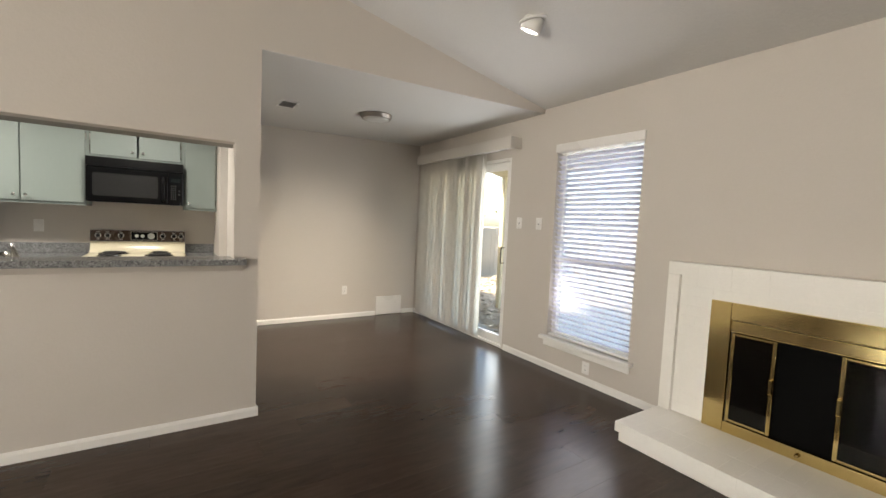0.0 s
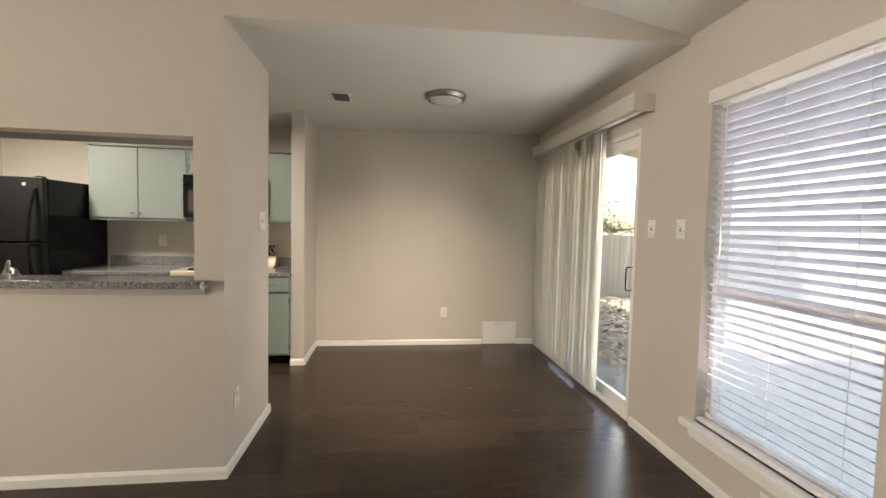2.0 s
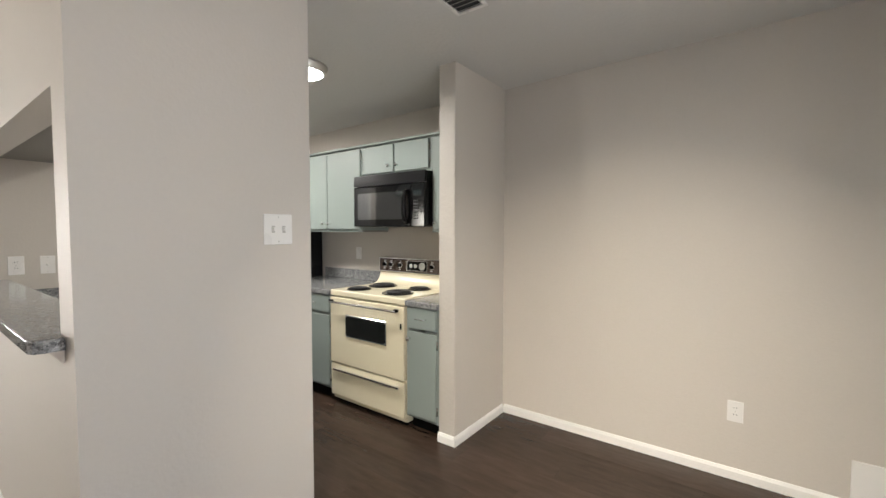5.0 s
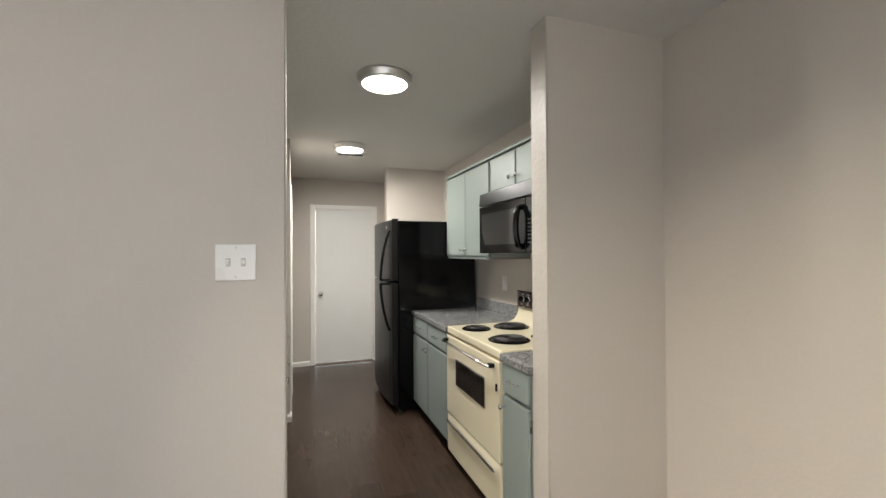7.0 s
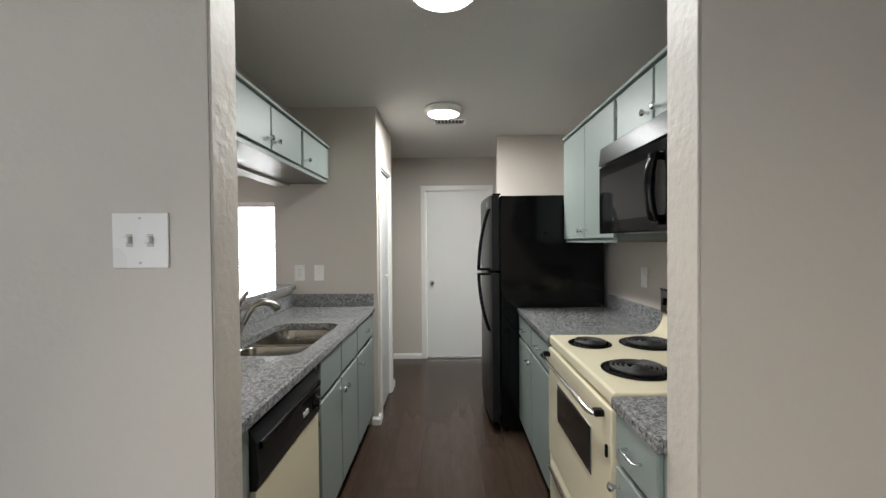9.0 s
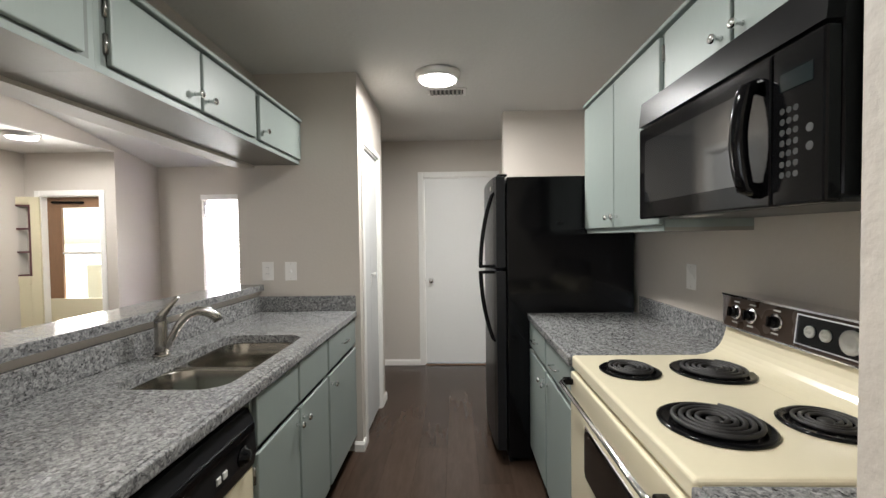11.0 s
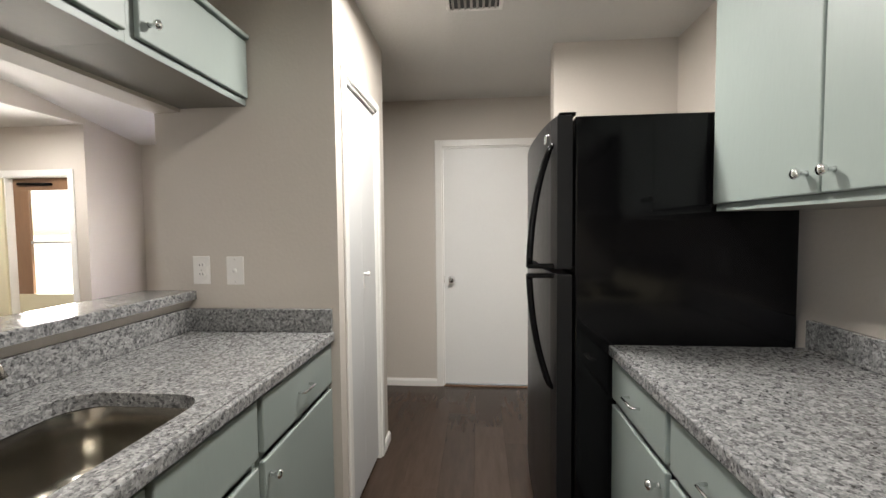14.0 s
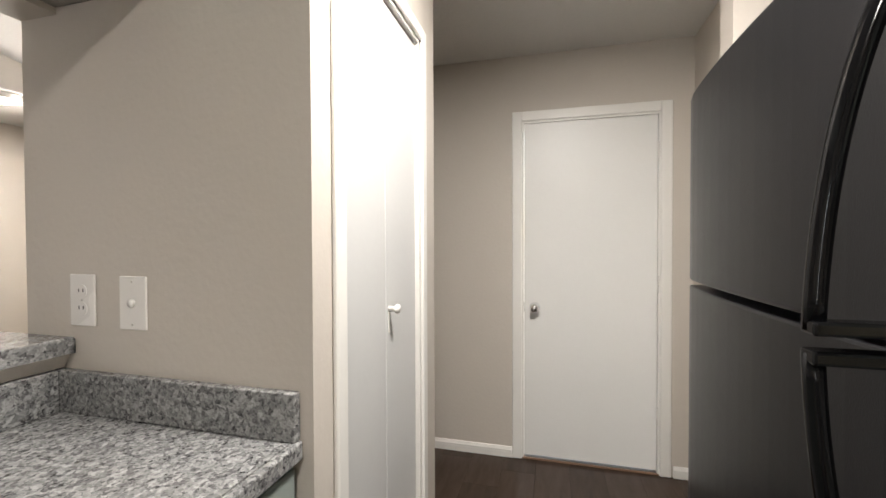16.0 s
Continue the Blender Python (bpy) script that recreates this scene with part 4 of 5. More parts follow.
wt3 = tagged(part("worktop", boxes((-0.018, 0.261, 4.79, BY - 0.001, CB, CT), bevel=0.002), M_GRANITE), "narrow speckled granite worktop beside the stove", "worktop")
part("front_edge", boxes((-0.018, 0.261, 4.771, 4.789, CB - 0.001, CT), bevel=0.005, seg=3), M_GRANITE, wt3, "eased granite edge")
for a, b in ((-1.722, -0.832), (-0.018, 0.261)):
    tagged(part("backsplash", boxes((a, b, BY - 0.022, BY - 0.001, CT + 0.0005, 1.003), bevel=0.002), M_GRANITE), "low speckled granite backsplash behind the worktop", "backsplash")

# bar ledge in the pass-through
bar = tagged(part("bar_ledge", eased_slab([(-1.866, 2.885), (0.235, 2.885), (0.258, 2.893), (0.268, 2.915), (0.268, 2.962), (0.198, 2.962), (0.198, 3.122), (-1.866, 3.122)], 1.040, 1.078, 0.006), M_GRANITE),
             "speckled granite bar ledge on the pass-through", "bar top")
mold = prism([(2.963, 1.0), (2.955, 1.0), (2.932, 1.0395), (2.963, 1.0395)], "x", -1.866, 0.25)
prism([(3.082, 1.005), (3.088, 1.005), (3.108, 1.0395), (3.082, 1.0395)], "x", -1.866, 0.198, mold)
tagged(part("ledge_moulding", mold, M_WALL), "beige painted cove moulding under the bar ledge", "moulding", kind="structure")

# ---- sink and faucet ----
sink = thing("kitchen_sink", ((SX0 + SX1) / 2, (SY0 + SY1) / 2, 0.70), "undermounted double-bowl brushed steel sink", "sink")


def bowl(x0, x1, y0, y1, depth, top):
    bm = bmesh.new()
    rings = [[bm.verts.new((*p, top)) for p in rounded(x0 - 0.007, x1 + 0.007, y0 - 0.007, y1 + 0.007, 0.010, 6)]]
    for ins, z, rad in ((0.0, top - 0.001, 0.105), (0.003, top - 0.006, 0.103), (0.006, top - depth * 0.5, 0.100), (0.010, top - depth * 0.82, 0.095), (0.028, top - depth * 0.96, 0.080), (0.06, top - depth, 0.06)):
        rings.append([bm.verts.new((*p, z)) for p in rounded(x0 + ins, x1 - ins, y0 + ins, y1 - ins, rad, 6)])
    for a, b in zip(rings, rings[1:]):
        for i in range(len(a)):
            j = (i + 1) % len(a)
            bm.faces.new((a[i], a[j], b[j], b[i]))
    bm.faces.new(rings[-1])
    bmesh.ops.recalc_face_normals(bm, faces=bm.faces)
    bmesh.ops.reverse_faces(bm, faces=bm.faces)
    bmesh.ops.solidify(bm, geom=bm.faces[:], thickness=0.0015)
    return bm


MID = -0.822
for a, b in ((SX0 - 0.012, MID - 0.010), (MID + 0.010, SX1 + 0.012)):
    bw = part("bowl", bowl(a, b, SY0 - 0.012, SY1 + 0.012, 0.19, 0.871), M_STEEL, sink, smooth=True)
    part("drain", lathe([(0.042, 0), (0.042, 0.004), (0.034, 0.005), (0.02, 0.001), (0, 0.001)], pose((a + b) / 2, (SY0 + SY1) / 2 - 0.03, 0.682), 20), M_CHROME, bw, "chrome drain", True)
part("divider", boxes((MID - 0.006, MID + 0.006, SY0 - 0.01, SY1 + 0.01, 0.80, 0.8745), bevel=0.004, seg=2), M_STEEL, sink)

FX, FY = -0.862, 3.178
fc = thing("kitchen_faucet", (FX, FY, CT), "brushed nickel single-lever kitchen faucet with curved spout", "faucet")
part("base_flange", lathe([(0.031, 0), (0.031, 0.006), (0.026, 0.010), (0, 0.010)], pose(FX, FY, CT + 0.0005), 24), M_NICKEL, fc, smooth=True)
part("body", lathe([(0.0245, 0.008), (0.023, 0.05), (0.0225, 0.115), (0.0235, 0.135), (0.020, 0.152), (0.012, 0.160), (0, 0.162)], pose(FX, FY, CT), 24), M_NICKEL, fc, smooth=True)
sp = [Vector((FX + a, FY + b, c)) for a, b, c in ((0.002, 0.012, 0.922), (-0.010, 0.036, 0.978), (-0.022, 0.060, 1.030), (-0.036, 0.086, 1.065), (-0.054, 0.116, 1.078), (-0.072, 0.147, 1.070), (-0.086, 0.172, 1.048), (-0.090, 0.180, 1.030))]
part("spout", tube(sp, [0.013, 0.014, 0.0155, 0.0175, 0.0195, 0.021, 0.0215, 0.0195], 16), M_NICKEL, fc, smooth=True)
part("lever", tube([(FX + 0.004, FY - 0.002, 1.046), (FX + 0.002, FY + 0.012, 1.076), (FX - 0.010, FY + 0.036, 1.110), (FX - 0.021, FY + 0.056, 1.138), (FX - 0.024, FY + 0.062, 1.135)], [0.021, 0.0165, 0.0105, 0.0095, 0.004], 14), M_NICKEL, fc, smooth=True)

# ---- dishwasher ----
DWX0, DWX1 = -0.537, 0.062
dw = thing("dishwasher", ((DWX0 + DWX1) / 2, 3.4, 0), "cream front dishwasher with black control panel", "dishwasher")
part("tub", boxes((DWX0 + 0.004, DWX1 - 0.004, 3.1, 3.68, 0.10, 0.866)), M_DARK, dw)
part("door_panel", boxes((DWX0 + 0.006, DWX1 - 0.006, 3.68, 3.704, 0.13, 0.655), bevel=0.004, seg=2), M_CREAM, dw)
cp = part("control_panel", prism([(3.68, 0.66), (3.707, 0.66), (3.715, 0.70), (3.708, 0.80), (3.69, 0.838), (3.68, 0.838)], "x", DWX0 + 0.004, DWX1 - 0.004), M_BLACK_S, dw, "black control panel")
part("handle_lip", boxes((DWX0 + 0.02, DWX1 - 0.02, 3.706, 3.722, 0.775, 0.80), bevel=0.005, seg=2), M_BLACK, cp)
part("dial", lathe([(0.03, 0), (0.03, 0.006), (0.02, 0.009), (0.018, 0.02), (0, 0.021)], front(DWX0 + 0.085, 3.714, 0.725, "+y") @ OUT, 24), M_BLACK, cp, "black dial", True)
for i in range(2):
    part("push_button", boxes((DWX0 + 0.17 + 0.03 * i, DWX0 + 0.19 + 0.03 * i, 3.712, 3.718, 0.715, 0.735), bevel=0.002), M_PRINT, cp)
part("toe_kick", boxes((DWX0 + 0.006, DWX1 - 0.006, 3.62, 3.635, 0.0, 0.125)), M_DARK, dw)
flr = tagged(part("filler_panel", boxes((DWX1, 0.233, 3.67, 3.688, 0.0, 0.871)), M_SAGE), "sage green filler panel beside the dishwasher", "filler panel")

# ---- stove ----
ST0, ST1 = -0.826, -0.024
stv = thing("electric_stove", ((ST0 + ST1) / 2, 5.1, 0), "old cream enamel electric coil range between the worktops", "stove")
part("body", boxes((ST0 + 0.004, ST1 - 0.004, 4.812, BY - 0.012, 0.03, 0.872)), M_CREAM, stv)
ck = part("cooktop", boxes((ST0, ST1, 4.782, BY - 0.07, 0.868, 0.916), bevel=0.010, seg=3), M_CREAM, stv)
# back guard rising in a cove to the control panel
cove = [(v.x, v.y) for v in arc((5.25, 0.9165, 0), (5.338, 0.918, 0), (5.352, 1.03, 0), 10)]
bm = prism(cove + [(BY - 0.006, 1.03), (BY - 0.006, 0.905), (5.25, 0.905)], "x", ST0 + 0.002, ST1 - 0.002)
part("back_guard", bm, M_CREAM, stv)
pn = part("control_panel", prism([(5.340, 1.032), (5.352, 1.138), (BY - 0.006, 1.138), (BY - 0.006, 1.032)], "x", ST0 + 0.004, ST1 - 0.004), M_BRONZE, stv, "brown metal control panel")
part("panel_trim", boxes((ST0, ST1, 5.335, BY - 0.004, 1.139, 1.147), (ST0, ST0 + 0.0035, 5.338, BY - 0.004, 1.032, 1.139), (ST1 - 0.0035, ST1, 5.338, BY - 0.004, 1.032, 1.139), (ST0, ST1, 5.334, 5.341, 1.026, 1.032), bevel=0.001), M_CHROME, pn, "chrome edge trim")
TILT = pose(0, 0, 0, -6.5, 0, 0)
for kx in (0.062, 0.138, 0.245, 0.60, 0.70, 0.765):
    km = front(ST0 + kx, 5.346, 1.085, "-y") @ TILT
    part("dial_ring", lathe([(0.027, 0), (0.027, 0.003), (0.022, 0.004), (0.0, 0.004)], km @ OUT, 24), M_CHROME, pn, "chrome dial ring", True)
    k = part("control_knob", lathe([(0.019, 0.003), (0.0175, 0.016), (0.015, 0.02), (0, 0.0205)], km @ OUT, 20), M_BLACK, pn, "black control knob", True)
    part("knob_grip", boxes((-0.004, 0.004, -0.030, -0.018, -0.017, 0.017), bevel=0.002, m=km), M_BLACK, k)
    for dz in (0.036, -0.036):
        part("print_mark", boxes((-0.014, 0.014, -0.0006, 0.0, dz - 0.0025, dz + 0.0025), m=km), M_PRINT, pn)
# clock and timer window
cl = part("clock_panel", boxes((0.33, 0.55, -0.004, 0.004, -0.040, 0.040), bevel=0.002, m=front(ST0, 5.346, 1.085, "-y") @ TILT), M_BLACK, pn, "black clock panel")
part("clock_frame", boxes((0.326, 0.331, -0.006, 0.0, -0.044, 0.044), (0.549, 0.554, -0.006, 0.0, -0.044, 0.044), (0.331, 0.549, -0.006, 0.0, 0.040, 0.044), (0.331, 0.549, -0.006, 0.0, -0.044, -0.040), m=front(ST0, 5.346, 1.085, "-y") @ TILT), M_CHROME, cl)
for kx, r in ((0.375, 0.017), (0.425, 0.017), (0.498, 0.032)):
    part("clock_dial", lathe([(r, 0), (r, 0.004), (r * 0.7, 0.005), (r * 0.62, 0.003), (r * 0.3, 0.003), (r * 0.25, 0.012), (0, 0.012)], front(ST0 + kx, 5.342, 1.085, "-y") @ TILT @ OUT, 20), M_PRINT, cl, smooth=True)


def burner(x, y, r, pan):
    z = 0.916
    b = part("burner", lathe([(pan, 0.001), (pan + 0.001, 0.005), (pan - 0.006, 0.008), (pan - 0.018, 0.004), (r * 0.5, 0.0015), (0, 0.001)], pose(x, y, z), 44), M_BLACK, stv, "black drip pan and coil", True)
    turns, pts = (4.4 if r > 0.08 else 3.6), []
    n = int(turns * 24)
    for i in range(n + 1):
        a = 2 * math.pi * turns * i / n
        rr = 0.024 + (r - 0.024) * i / n
        pts.append((x + rr * math.cos(a), y + rr * math.sin(a), z + 0.013))
    part("coil", tube(pts, 0.0060 if r > 0.08 else 0.0048, 8), M_COIL, b, "spiral heating coil", True)
    part("coil_cap", lathe([(0.017, 0), (0.017, 0.009), (0.013, 0.012), (0, 0.012)], pose(x, y, z + 0.003), 18), M_COIL, b, smooth=True)
    for k in range(3):
        a = radians(30 + 120 * k)
        part("coil_support", boxes((0.02, r, -0.0015, 0.0015, 0.003, 0.008), m=pose(x, y, z, 0, 0, math.degrees(a))), M_CHROME, b)


burner(-0.634, 4.918, 0.074, 0.094)
burner(-0.622, 5.176, 0.098, 0.121)
burner(-0.246, 4.953, 0.098, 0.121)
burner(-0.242, 5.205, 0.074, 0.094)
# oven door with window, drawer
od = part("oven_door", boxes((ST0 + 0.006, ST1 - 0.006, 4.776, 4.812, 0.335, 0.858), bevel=0.006, seg=2), M_CREAM, stv, "cream oven door with dark window")
part("window_trim", boxes((-0.635, -0.195, 4.770, 4.7755, 0.560, 0.735), bevel=0.0025), M_CHROME, od)
part("oven_window", prism([(-0.625, 0.585), (-0.61, 0.57), (-0.22, 0.57), (-0.205, 0.585), (-0.205, 0.71), (-0.22, 0.725), (-0.61, 0.725), (-0.625, 0.71)], "y", 4.766, 4.7765), M_OVENGLASS, od)
hm = [(-0.79, 4.776, 0.828), (-0.79, 4.737, 0.828), (-0.77, 4.730, 0.829), (-0.11, 4.730, 0.829), (-0.09, 4.737, 0.828), (-0.09, 4.776, 0.828)]
part("oven_handle", tube(hm, 0.0085, 10), M_CHROME, od, "chrome bar handle", True)
for a in (-0.805, -0.105):
    part("handle_mount", boxes((a, a + 0.03, 4.742, 4.775, 0.818, 0.84), bevel=0.003), M_BLACK, od)
part("door_lock", boxes((-0.062, -0.048, 4.768, 4.7755, 0.70, 0.74), bevel=0.002), M_BLACK, od)
dr = part("storage_drawer", boxes((ST0 + 0.006, ST1 - 0.006, 4.780, 4.812, 0.065, 0.325), bevel=0.006, seg=2), M_CREAM, stv)
part("drawer_handle", boxes((-0.78, -0.07, 4.758, 4.7795, 0.272, 0.290), bevel=0.004, seg=2), M_CHROME, dr, "long chrome drawer pull")
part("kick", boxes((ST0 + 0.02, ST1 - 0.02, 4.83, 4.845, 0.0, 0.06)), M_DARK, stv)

# ---- microwave ----
MW0, MW1, MZ0, MZ1, MY = -0.815, -0.049, 1.420, 1.838, 5.030
mw = thing("microwave", ((MW0 + MW1) / 2, 5.23, MZ0), "black over-the-range microwave hung under a cabinet", "microwave")
part("case", boxes((MW0, MW1, MY + 0.03, BY - 0.004, MZ0 + 0.012, MZ1), bevel=0.003), M_BLACK, mw)
part("top_grille", prism([(MY + 0.03, MZ1), (MY + 0.006, MZ1), (MY - 0.003, 1.752), (MY + 0.03, 1.752)], "x", MW0, MW1), M_GRILLE, mw, "sloped black vent grille")
dx1 = -0.178
md = part("door", boxes((MW0, dx1 - 0.002, MY - 0.002, MY + 0.03, MZ0, 1.745), bevel=0.006, seg=2), M_BLACK, mw, "glossy black microwave door")
part("door_window", prism([(-0.765, 1.487), (-0.755, 1.477), (-0.272, 1.477), (-0.262, 1.487), (-0.262, 1.682), (-0.272, 1.692), (-0.755, 1.692), (-0.765, 1.682)], "y", MY - 0.0045, MY), M_MWGLASS, md)
hp = [(-0.217, MY - 0.002, 1.690)] + [tuple(v) for v in arc((-0.217, MY - 0.030, 1.680), (-0.217, MY - 0.062, 1.573), (-0.217, MY - 0.030, 1.467), 8)] + [(-0.217, MY - 0.002, 1.457)]
part("door_handle", tube(hp, 0.018, 12), M_BLACK, md, "curved black handle", True)
mc = part("control_panel", boxes((dx1, MW1, MY - 0.002, MY + 0.03, MZ0, 1.745), bevel=0.006, seg=2), M_BLACK, mw, "black keypad panel")
part("display", boxes((-0.155, -0.075, MY - 0.0035, MY - 0.001, 1.652, 1.690), bevel=0.001), M_DISPLAY, mc)
for r in range(7):
    for c in range(3):
        part("key", lathe([(0.0066, 0), (0.0066, 0.0006), (0.0050, 0.0006), (0.0050, 0.0001)], front(-0.149 + 0.017 * c, MY - 0.002, 1.613 - 0.0218 * r, "-y") @ OUT, 10), M_KEY, mc)
for z in (1.565, 1.53):
    part("key", lathe([(0.0085, 0), (0.0085, 0.001), (0, 0.0012)], front(-0.082, MY - 0.002, z, "-y") @ OUT, 14), M_KEY, mc)
part("bottom_plate", boxes((MW0 + 0.01, MW1 - 0.01, MY + 0.04, BY - 0.02, MZ0, MZ0 + 0.011)), M_KEY, mw, "dark grey underside with vents")
part("light_lens", boxes((-0.62, -0.5, 5.07, 5.13, MZ0 - 0.002, MZ0 - 0.0003)), M_LENS_OFF, mw)

# ---- refrigerator ----
FX0, FX1, FT = -2.575, -1.728, 1.722
rf = thing("refrigerator", ((FX0 + FX1) / 2, 5.02, 0), "black top-freezer refrigerator with curved handles", "refrigerator")
part("cabinet", boxes((FX0, FX1, 4.655, 5.40, 0.03, FT - 0.006), bevel=0.006, seg=2), M_BLACK, rf)


def fridge_door(z0, z1):
    pts = [(FX1, 4.645), (FX1 - 0.0, 4.60)]
    n = 14
    for i in range(n + 1):
        f = i / n
        x = FX1 - (FX1 - FX0) * f
        pts.append((x, 4.592 - 0.030 * math.sin(math.pi * min(max(f, 0.0), 1.0)) ** 0.6))
    pts += [(FX0, 4.60), (FX0, 4.645)]
    bm = prism(pts, "z", z0, z1)
    es = [e for e in bm.edges if abs(e.verts[0].co.z - e.verts[1].co.z) < 1e-6]
    bmesh.ops.bevel(bm, geom=es, offset=0.006, segments=2, affect="EDGES", profile=0.5)
    return bm


fz = part("freezer_door", fridge_door(1.176, FT), M_BLACK_S, rf, "textured black freezer door")
fd2 = part("fridge_door", fridge_door(0.075, 1.160), M_BLACK_S, rf, "textured black lower door")
hxx = FX1 - 0.04


def fridge_handle(za, zb, parent):
    """A bow that leaves the door at za and stands off most at the split, zb, with a foot there."""
    d = 1 if zb > za else -1
    pts = [(hxx, 4.586, za - d * 0.014)] + [tuple(v) for v in arc((hxx, 4.572, za), (hxx - 0.010, 4.508, za + d * 0.17), (hxx - 0.010, 4.500, zb + d * 0.004), 14)]
    h = part("door_handle", tube(pts, [0.009, 0.011] + [0.0125] * (len(pts) - 2), 12), M_BLACK, parent, "long curved black handle", True)
    part("handle_foot", boxes((hxx - 0.020, hxx + 0.012, 4.490, 4.590, zb - 0.009, zb + 0.009), bevel=0.004, seg=2), M_BLACK, h)


fridge_handle(1.612, 1.186, fz)
fridge_handle(0.745, 1.150, fd2)
part("badge", boxes((FX1 - 0.135, FX1 - 0.105, 4.567, 4.5755, 1.645, 1.675), bevel=0.002), M_CHROME, fz, "small chrome badge")
part("hinge_cover", boxes((FX1 - 0.06, FX1 - 0.01, 4.60, 4.66, FT, FT + 0.012), bevel=0.004, seg=2), M_BLACK, rf)
part("hinge_cover", boxes((FX0 + 0.01, FX0 + 0.08, 4.60, 4.68, FT, FT + 0.016), bevel=0.005, seg=2), M_BLACK, rf)
part("toe_grille", boxes((FX0 + 0.01, FX1 - 0.01, 4.66, 4.68, 0.005, 0.07)), M_BLACK_S, rf)
for fx in (FX0 + 0.05, FX1 - 0.05):
    for fy in (4.70, 5.35):
        part("foot", lathe([(0.018, 0), (0.018, 0.03), (0, 0.03)], pose(fx, fy, 0.0), 12), M_DARK, rf)

# ---- switches and outlets ----


def wall_plate(m, kind, label, w=0.075, h=0.118):
    p = thing("light_switch" if "switch" in kind else "wall_outlet", tuple(m.translation), label, "switch" if "switch" in kind else "outlet")
    part("cover_plate", boxes((-w / 2, w / 2, -0.006, -0.0005, -h / 2, h / 2), bevel=0.0025, seg=2, m=m), M_PLATE, p)
    if kind == "outlet":
        for dz in (-0.0195, 0.0195):
            part("socket_face", lathe([(0.0165, 0), (0.0165, 0.0015), (0, 0.0016)], m @ pose(0, -0.006, dz) @ OUT, 18), M_PLATE, p)
            for dx in (-0.0065, 0.0065):
                part("slot", boxes((dx - 0.0012, dx + 0.0012, -0.0082, -0.0074, dz - 0.001, dz + 0.007), m=m), M_SLOT, p)
    elif kind == "switch":
        part("toggle", boxes((-0.005, 0.005, -0.017, -0.006, -0.003, 0.012), bevel=0.002, m=m), M_PLATE, p)
        part("toggle_slot", boxes((-0.0065, 0.0065, -0.0066, -0.0058, -0.013, 0.013), m=m), M_SLOT, p)
    elif kind == "double switch":
        for dx in (-0.023, 0.023):
            part("toggle", boxes((dx - 0.0055, dx + 0.0055, -0.019, -0.006, -0.006, 0.009), bevel=0.002, m=m), M_PLATE, p)
            part("toggle_slot", boxes((dx - 0.007, dx + 0.007, -0.0068, -0.0058, -0.014, 0.014), m=m), M_GREYMET, p)
    elif kind == "dimmer switch":
        part("dimmer_knob", lathe([(0.009, 0), (0.008, 0.006), (0, 0.0065)], m @ pose(0, -0.006, 0) @ OUT, 14), M_PLATE, p, smooth=True)
    for dz in (-h / 2 + 0.012, h / 2 - 0.012) if kind != "outlet" else (0.0,):
        part("screw", lathe([(0.003, 0), (0.0026, 0.001), (0, 0.0012)], m @ pose(0, -0.006, dz) @ OUT, 8), M_GREYMET, p)
    return p


wall_plate(front(0.348, 3.600, 1.396, "+x"), "double switch", "white double toggle switch on the kitchen end wall", 0.124, 0.122)
wall_plate(front(0.348, 3.126, 0.376, "+x"), "outlet", "white outlet low on the kitchen end wall")
wall_plate(front(PX, 3.151, 1.163, "+x"), "outlet", "white outlet above the sink side splash")
wall_plate(front(PX, 3.299, 1.161, "+x"), "dimmer switch", "white switch plate above the sink side splash")
wall_plate(front(-1.215, BY, 1.166, "-y"), "blank outlet", "plain white cover plate above the granite backsplash")
wall_plate(front(1.844, BY, 0.385, "-y"), "outlet", "white outlet low on the dining wall")
wall_plate(front(WX, 3.238, 1.407, "-x"), "switch", "white toggle switch beside the patio door")
wall_plate(front(WX, 2.958, 1.407, "-x"), "switch", "white toggle switch beside the tall window")
wall_plate(front(WX, 2.29, 0.145, "-x"), "outlet", "white outlet just above baseboard under the window", 0.075, 0.11)

# floor-level air return cover on the dining wall
rg = thing("vent_cover", (2.52, BY, 0.0), "white flat vent cover at the foot of wall", "vent cover")
part("cover_panel", boxes((2.314, 2.722, BY - 0.014, BY - 0.001, 0.004, 0.270), bevel=0.004), M_PLATE, rg)


# ---- ceiling fixtures ----
def dome_light(x, y, z, r, lit, label):
    d = thing("ceiling_light", (x, y, z), label, "ceiling light", "flush ceiling lights")
    f = pose(x, y, z, 180, 0, 0)
    # ring tone follows the lamp: paler nickel if lit, darkened if not
    part("ring", lathe([(r, 0), (r, 0.010), (r * 0.985, 0.018), (r * 0.955, 0.024), (r * 0.94, 0.036), (r * 0.91, 0.043), (r * 0.83, 0.045), (r * 0.82, 0.036), (r * 0.82, 0.0)], f, 48), M_RING if lit else M_RING_UNLIT, d, "satin nickel ring", True)
    part("diffuser", lathe([(r * 0.815, 0.032), (r * 0.80, 0.046), (r * 0.5, 0.054), (0, 0.056)], f, 40), M_LENS_ON if lit else M_LENS_OFF, d, "lit white diffuser" if lit else "unlit white diffuser", True)
    return d


dome_light(-0.42, 4.265, 2.423, 0.155, True, "lit flush ceiling light with nickel ring over galley")
dome_light(-1.93, 4.25, 2.407, 0.145, True, "lit flush ceiling light near the hall")
dome_light(1.645, 4.10, dining(1.645) - 0.001, 0.165, False, "unlit flush ceiling light with nickel ring over dining")
dome_light(-3.56, -0.25, 2.525, 0.155, True, "lit flush ceiling light over the front entry")


